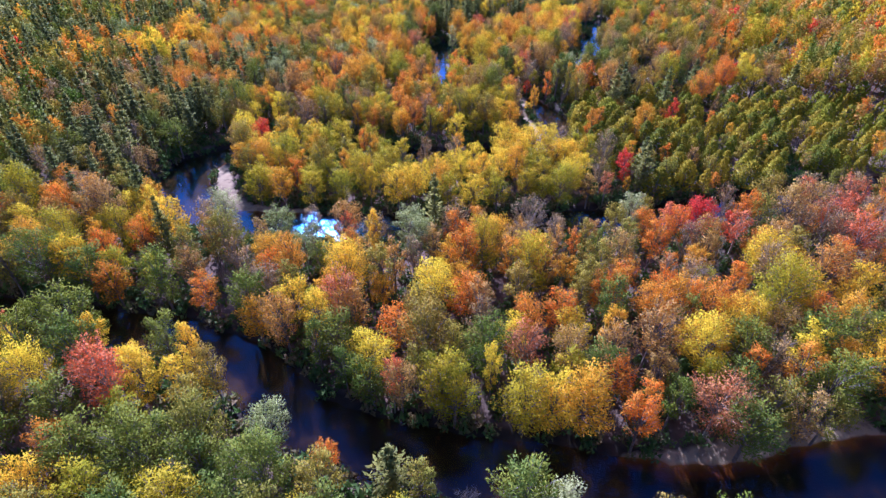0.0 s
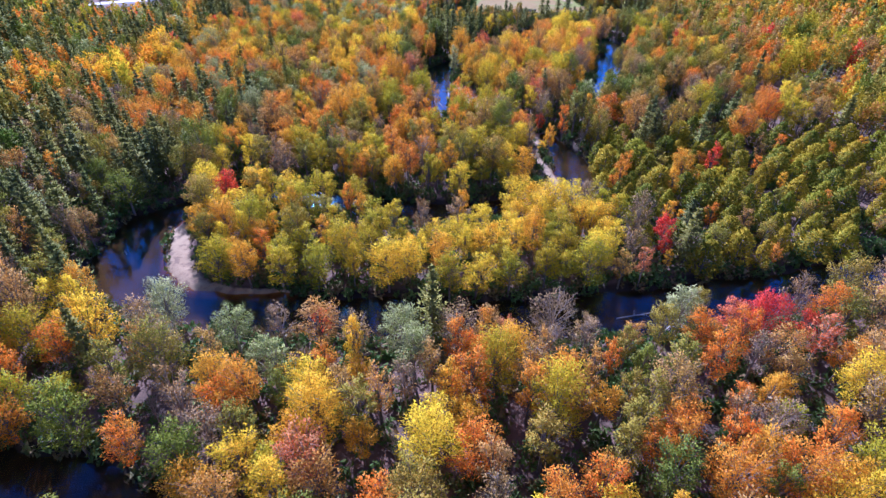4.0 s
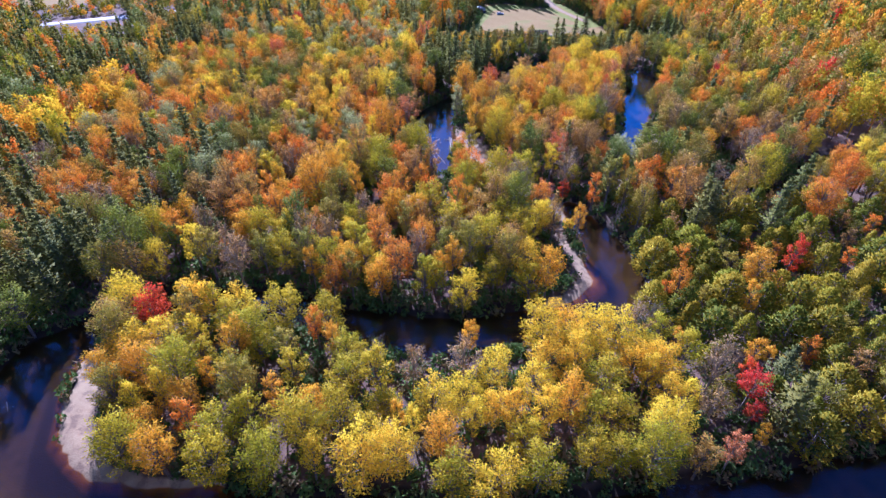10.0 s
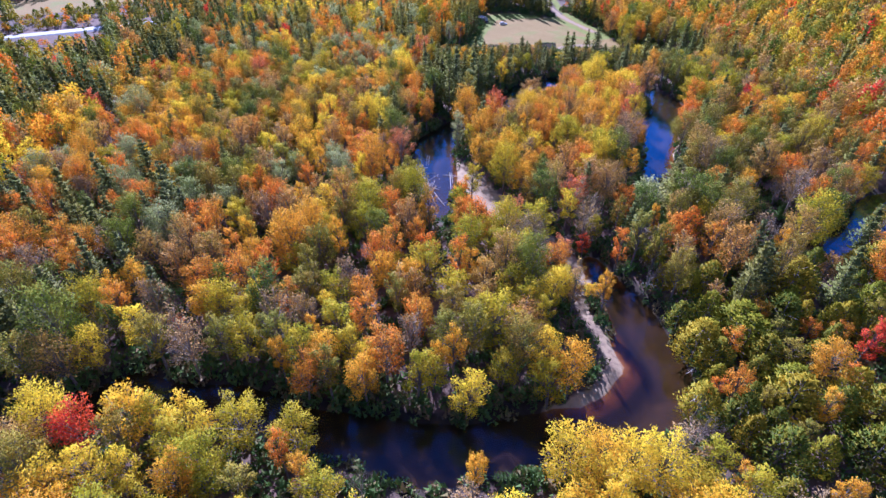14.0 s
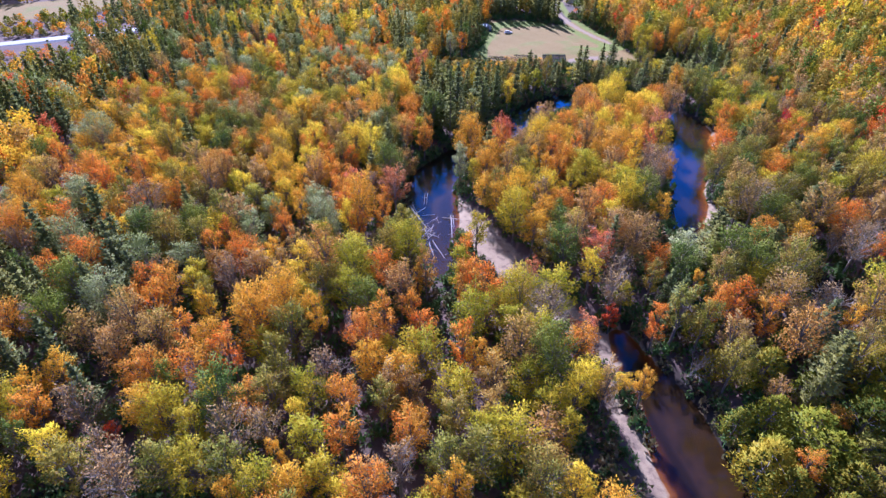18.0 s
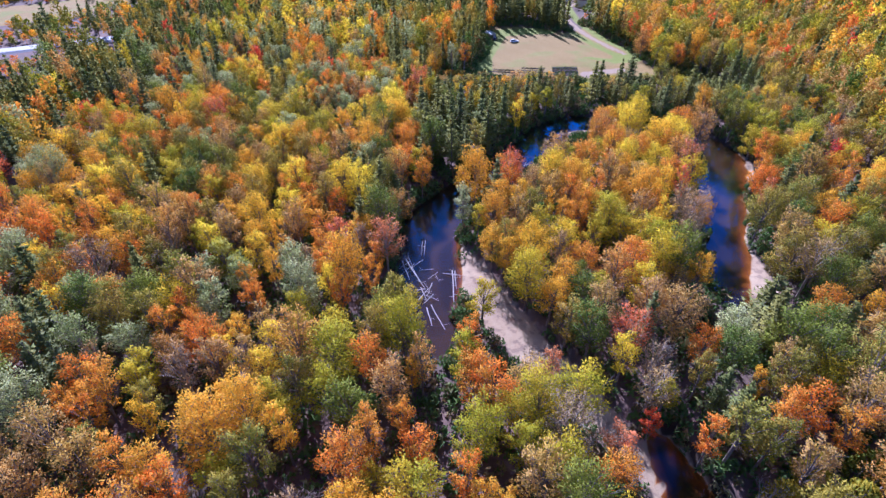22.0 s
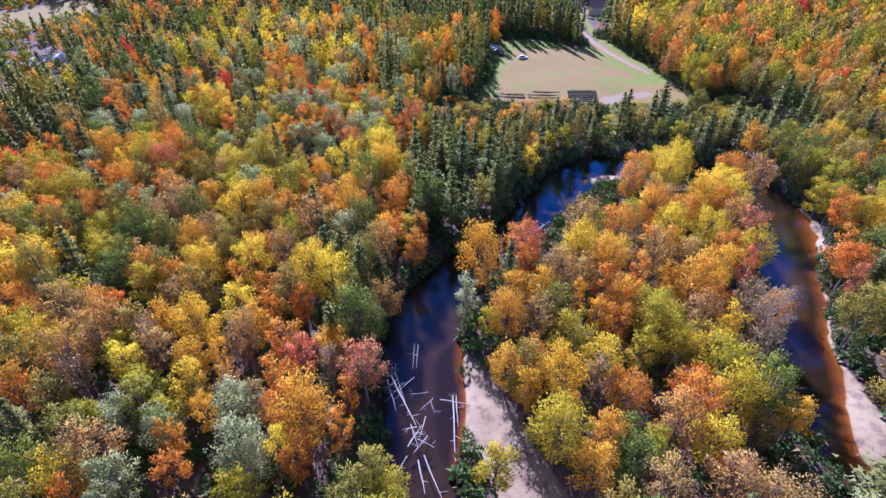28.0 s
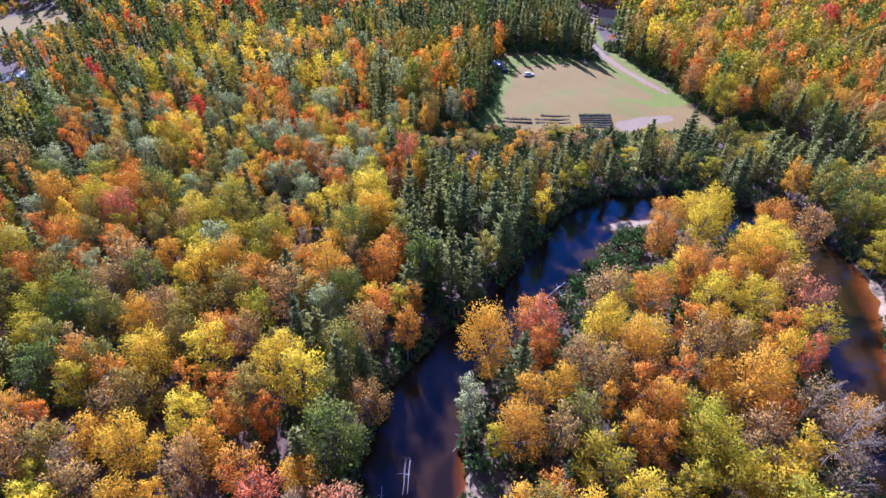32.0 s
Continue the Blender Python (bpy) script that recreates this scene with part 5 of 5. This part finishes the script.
for a, c, r, label, stubs, rise, roots in (
        ((2.0, 276.0), (2.4, 262.5), 0.22, PALE, 3, (0.7, 0.05), True), ((2.7, 276.0), (3.0, 269.5), 0.18, PALE, 2, (0.6, 0.1), False), ((-0.5, 275.3), (5.5, 274.0), 0.16, PALE, 2, (0.35, 0.45), False),
        ((-10.5, 280.5), (-5.0, 269.8), 0.24, PALE, 4, (1.0, 0.1), True), ((-11.2, 279.5), (-9.0, 272.8), 0.2, PALE, 3, (1.0, 0.15), False), ((-9.8, 281.5), (-7.4, 275.0), 0.14, PALE, 2, (0.9, 0.2), False),
        ((-6.2, 289.0), (-6.4, 283.0), 0.22, PALE, 2, (0.8, 0.1), True), ((-5.4, 289.0), (-5.6, 283.2), 0.17, PALE, 1, (0.7, 0.1), False),
        ((-6.2, 265.0), (-3.8, 269.5), 0.2, PALE, 3, (0.5, 0.5), False), ((-4.6, 266.6), (-1.4, 265.0), 0.14, SNAG, 3, (0.5, 0.3), False), ((-4.2, 262.5), (-2.8, 256.5), 0.2, PALE, 1, (0.3, 0.15), False), ((-3.2, 263.5), (0.2, 255.5), 0.17, PALE, 1, (0.3, 0.1), False),
        ((7.2, 298.0), (2.2, 291.0), 0.15, "dark thin trunk leaning into the river", 2, (1.2, 0.0), False),
        ((25.0, 331.0), (30.5, 336.5), 0.3, PALE, 3, (0.4, 0.7), False), ((25.0, 328.0), (31.0, 333.5), 0.28, PALE, 2, (0.4, 0.7), False),
        ((48.0, 117.5), (54.5, 123.5), 0.24, SNAG, 6, (1.3, 1.6), True), ((50.5, 116.5), (55.0, 121.5), 0.2, SNAG, 6, (1.3, 2.2), False), ((41.0, 125.0), (50.0, 127.0), 0.2, "dark sunken branch breaking the river surface", 4, (0.1, 0.25), False),
        ((-8.5, 158.5), (-2.0, 154.0), 0.22, "pale fallen trunk on the leafy ground", 2, (1.5, 1.5), False), ((82.0, 245.0), (83.0, 236.5), 0.22, "pale fallen trunk among bank trees", 3, (1.4, 1.6), False),
        ((31.0, 213.0), (39.0, 208.0), 0.14, SNAG, 5, (0.9, 0.1), False), ((33.0, 214.5), (41.0, 211.0), 0.12, SNAG, 4, (0.9, 0.1), False), ((55.0, 184.0), (50.0, 181.0), 0.2, SNAG, 6, (1.5, 0.2), True), ((55.5, 190.0), (51.5, 188.0), 0.16, SNAG, 5, (1.5, 0.3), False),
        ((-96.0, 139.0), (-91.0, 136.5), 0.16, SNAG, 5, (0.4, 0.1), False), ((-94.0, 136.0), (-88.0, 135.0), 0.14, SNAG, 4, (0.3, 0.1), False), ((-88.0, 151.0), (-86.5, 149.0), 0.1, SNAG, 2, (0.3, 0.1), False)):
    fallen_log(a, c, 0.75 * r, label, stubs, rise, roots)
jam = random.Random(17)
for _ in range(12):
    x, y, an, l = jam.uniform(-10.5, -1.5), jam.uniform(262, 285), jam.gauss(1.9, 0.55), jam.uniform(2.5, 5.5)
    fallen_log((x, y), (x + l * math.cos(an), y - l * math.sin(an)), jam.uniform(0.06, 0.12), SNAG if jam.random() < 0.4 else PALE, jam.randrange(1, 5), (jam.uniform(0.1, 0.6), jam.uniform(0.0, 0.3)), False)


# ---- the clearing ----
GLASS = plain_material("dark_glass", (0.012, 0.016, 0.02), (0.02, 0.026, 0.03), 1.0, 0.08, 0.0)
RUBBER = plain_material("rubber", (0.018, 0.018, 0.018), (0.035, 0.035, 0.035), 8.0, 0.8)
STEEL = plain_material("steel", (0.45, 0.45, 0.46), (0.6, 0.6, 0.6), 6.0, 0.35, 0.05, 0.9)
LAMP = plain_material("lamp_glass", (0.7, 0.7, 0.72), (0.8, 0.8, 0.82), 6.0, 0.15, 0.0)
REDLAMP = plain_material("red_lens", (0.3, 0.02, 0.02), (0.4, 0.03, 0.03), 6.0, 0.2, 0.0)


def car_at(m, label, paint, tall=1.75):
    """An estate car: shaped body, glazed cabin, four wheels."""
    root = tagged(new("car"), label, "car", "parked cars")
    root.matrix_basis = m

    def ring(x, half, low, high, lip=0.1):
        return [(x, -half, low), (x, half, low), (x, half, high - lip), (x, half - lip, high), (x, -half + lip, high), (x, -half, high - lip)]
    body = part("body", loft([ring(-2.4, 0.72, 0.45, 0.78), ring(-2.25, 0.88, 0.32, 0.98), ring(-1.0, 0.93, 0.28, 1.02), ring(1.0, 0.93, 0.28, 1.02), ring(1.3, 0.93, 0.28, 1.0), ring(2.3, 0.88, 0.32, 0.9), ring(2.45, 0.7, 0.45, 0.72)]), paint, root)
    cabin = part("cabin", loft([ring(-2.1, 0.8, 0.98, 1.0, 0.02), ring(-1.85, 0.74, 0.98, tall - 0.08), ring(-0.6, 0.72, 0.98, tall), ring(0.35, 0.72, 0.98, tall - 0.03), ring(1.2, 0.8, 0.98, 1.0, 0.02)]), paint, root)
    for name, pts in (("windscreen", [(1.16, -0.68, 1.06), (1.16, 0.68, 1.06), (0.44, 0.62, tall - 0.1), (0.44, -0.62, tall - 0.1)]),
                      ("rear_window", [(-2.06, 0.62, 1.12), (-2.06, -0.62, 1.12), (-1.9, -0.56, tall - 0.16), (-1.9, 0.56, tall - 0.16)])):
        bm = bmesh.new()
        f = bm.faces.new([bm.verts.new(p) for p in pts])
        bmesh.ops.solidify(bm, geom=[f], thickness=0.03)
        part(name, bm, GLASS, cabin)
    for s in (-1, 1):
        for x0, x1 in ((-1.75, -0.75), (-0.68, 0.25)):
            part("side_window", box(x0, s * 0.765 - 0.03, 1.08, x1, s * 0.765 + 0.03, tall - 0.22, 0.02), GLASS, cabin)
        part("headlight", box(2.28, s * 0.66 - 0.17, 0.66, 2.42, s * 0.66 + 0.17, 0.8, 0.03), LAMP, body)
        part("tail_light", box(-2.44, s * 0.7 - 0.12, 0.7, -2.3, s * 0.7 + 0.12, 0.95, 0.03), REDLAMP, body)
        for x in (-1.45, 1.45):
            def disc(r, w, bev):
                bm = bmesh.new()
                bmesh.ops.create_cone(bm, cap_ends=True, segments=20, radius1=r, radius2=r, depth=w)
                bmesh.ops.rotate(bm, verts=bm.verts, matrix=Matrix.Rotation(math.pi / 2, 3, "X"))
                bmesh.ops.translate(bm, vec=(x, s * 0.84, 0.34), verts=bm.verts)
                return bm
            wheel = new("wheel")
            wheel.parent = root
            part("tyre", disc(0.34, 0.22, 0), RUBBER, wheel)
            part("rim", disc(0.21, 0.24, 0), STEEL, wheel)
    part("bumper", box(2.38, -0.75, 0.36, 2.52, 0.75, 0.55, 0.04), RUBBER, body)
    return root


def ground_at(x, y):
    return float(level(np.array(float(x)), np.array(float(y))))


car_at(pose(39, 480.5, ground_at(39, 480.5), 0, 0, 8), "white parked estate car on the mown field", plain_material("white_paint", (0.68, 0.68, 0.68), (0.8, 0.8, 0.8), 0.6, 0.25, 0.0))
car_at(pose(28.5, 486.5, ground_at(28.5, 486.5), 0, 0, 70), "dark blue car parked beside the shed", plain_material("blue_paint", (0.02, 0.035, 0.07), (0.03, 0.05, 0.10), 0.6, 0.25, 0.0), 1.6)

WALLPAINT = plain_material("white_boards", (0.62, 0.60, 0.57), (0.76, 0.74, 0.70), 1.5, 0.7)
TIN = plain_material("pale_tin", (0.62, 0.63, 0.65), (0.76, 0.77, 0.78), 1.2, 0.4, 0.1)
ROOFING = plain_material("mauve_shingles", (0.25, 0.17, 0.18), (0.38, 0.27, 0.28), 2.0, 0.9)
BROWNROOF = plain_material("red_brown_shingles", (0.28, 0.12, 0.09), (0.40, 0.19, 0.14), 2.0, 0.9)
DOORWOOD = plain_material("door_wood", (0.16, 0.09, 0.05), (0.26, 0.16, 0.09), 3.0, 0.7)


def house_at(name, m, wide, deep, high, pitch, roof_mat, label, category, windows=2):
    """A gabled building: four walls, two roof slopes, a door and glazed windows."""
    root = tagged(new(name), label, category)
    root.matrix_basis = m
    w, d = wide / 2, deep / 2
    ridge = high + w * pitch
    for y in (-d, d):
        bm = bmesh.new()
        f = bm.faces.new([bm.verts.new(p) for p in ((-w, y, -0.3), (w, y, -0.3), (w, y, high), (0, y, ridge), (-w, y, high))])
        bmesh.ops.solidify(bm, geom=[f], thickness=0.16 if y > 0 else -0.16)
        part("gable_wall", bm, WALLPAINT, root)
    for s in (-1, 1):
        part("side_wall", box(s * w - 0.08, -d + 0.17, -0.3, s * w + 0.08, d - 0.17, high), WALLPAINT, root)
        over = 0.45
        a, c = Vector((0, 0, ridge + 0.06)), Vector((s * (w + over), 0, high - over * pitch + 0.06))
        bm = bmesh.new()
        f = bm.faces.new([bm.verts.new(p) for p in ((a.x, -d - over, a.z), (a.x, d + over, a.z), (c.x, d + over, c.z), (c.x, -d - over, c.z))])
        bmesh.ops.solidify(bm, geom=[f], thickness=0.12)
        part("roof_slope", bm, roof_mat, root)
    part("door", box(-0.45, -d - 0.12, 0.0, 0.45, -d - 0.02, 2.0, 0.02), DOORWOOD, root)
    for k in range(windows):
        x = (-1) ** k * w * 0.6
        win = part("window", box(x - 0.5, -d - 0.1, 0.95, x + 0.5, -d - 0.02, 2.1, 0.02), WALLPAINT, root)
        part("pane", box(x - 0.42, -d - 0.125, 1.03, x + 0.42, -d - 0.104, 2.02), GLASS, win)
    return root


house_at("shed", pose(26, 492, ground_at(26, 492), 0, 0, 25), 4.2, 5.5, 2.5, 0.45, TIN, "small white shed with a pale tin roof at the field edge", "shed", 0)
house_at("house", pose(98, 570, ground_at(98, 570), 0, 0, 70), 8.5, 12, 4.6, 0.75, ROOFING, "white house with a mauve shingled roof among trees", "house")
house_at("house", pose(84, 588, ground_at(84, 588), 0, 0, 15), 8, 11, 4.2, 0.8, BROWNROOF, "house with a red-brown roof half hidden by trees", "house")

SOIL = plain_material("garden_soil", (0.045, 0.03, 0.03), (0.10, 0.07, 0.065), 2.5, 0.95, 0.6)


def planting_row(a, c, wide, label, crop):
    """A raised row of dark soil with a crop on it."""
    rng = np.random.default_rng(int(a[0] * 5 + a[1]))
    root = tagged(new("planting_row"), label, "garden row", "garden rows")
    z = ground_at((a[0] + c[0]) / 2, (a[1] + c[1]) / 2)
    root.location = (a[0], a[1], z)
    length = c[0] - a[0]
    bm = bmesh.new()
    n = max(int(length / 0.8), 4)
    rings = []
    for i in range(n + 1):
        x = length * i / n
        y = (c[1] - a[1]) * i / n
        h = 0.28 + rng.uniform(-0.05, 0.05)
        rings.append([bm.verts.new(p) for p in ((x, y - wide / 2, -0.4), (x, y - wide * 0.3, h), (x, y + wide * 0.3, h), (x, y + wide / 2, -0.4))])
    for p, q in zip(rings[:-1], rings[1:]):
        for k in range(3):
            bm.faces.new((p[k], q[k], q[k + 1], p[k + 1]))
    part("soil_ridge", bm, SOIL, root)
    m = int(length * wide * 16)
    pos = np.stack([rng.uniform(0, length, m), rng.normal(0, wide * 0.24, m), 0.25 + rng.uniform(0, 0.5, m)], -1)
    pos[:, 1] += (c[1] - a[1]) * pos[:, 0] / length
    me = mesh_of("crop", *clumps(rng, pos, np.tile([0, 0, 0.8], (m, 1)), 0.16, np.tile([0, 0, 0.8], (m, 1))))
    me.materials.append(crop)
    ob = tagged(new("crop", me), kind="stuff")
    ob.parent = root


DARKROW = "long dark planted garden row across the field"
for a, c in (((20, 432.5), (34, 431.8)), ((20, 429.5), (34, 428.8)), ((35.5, 432), (49, 431.6)), ((35.5, 429), (49, 428.6)), ((38, 435.5), (50, 434.8))):
    planting_row(a, c, 1.1, DARKROW, LEAF["pine"])
for i in range(6):
    planting_row((53.5 - 0.3 * i, 435.5 - 2.2 * i), (66 - 0.3 * i, 435.5 - 2.2 * i), 1.7, "dug garden bed with scattered green plants", LEAF["shrub"])


# ---- the road beyond the woods ----
def build_road():
    ASPHALT = plain_material("pale_asphalt", (0.30, 0.29, 0.28), (0.42, 0.41, 0.39), 0.8, 0.55, 0.1)
    bm = bmesh.new()
    pts = [Vector((x, y, ground_at(x, y) + 0.5)) for x, y, _ in ROAD]
    rows = []
    for i, p in enumerate(pts):
        t = (pts[min(i + 1, len(pts) - 1)] - pts[max(i - 1, 0)]).normalized()
        n = Vector((-t.y, t.x, 0))
        rows.append([bm.verts.new(p + n * o + Vector((0, 0, dz))) for o, dz in ((-6.5, -1.2), (-4.2, 0), (4.2, 0), (6.5, -1.2))])
    for p, q in zip(rows[:-1], rows[1:]):
        for k in range(3):
            bm.faces.new((p[k], p[k + 1], q[k + 1], q[k]))
    bmesh.ops.recalc_face_normals(bm, faces=bm.faces)
    me = bpy.data.meshes.new("road")
    bm.to_mesh(me)
    bm.free()
    me.materials.append(ASPHALT)
    tagged(new("road", me), "pale sunlit road on a low bank beyond the woods", "road", kind="structure")


build_road()
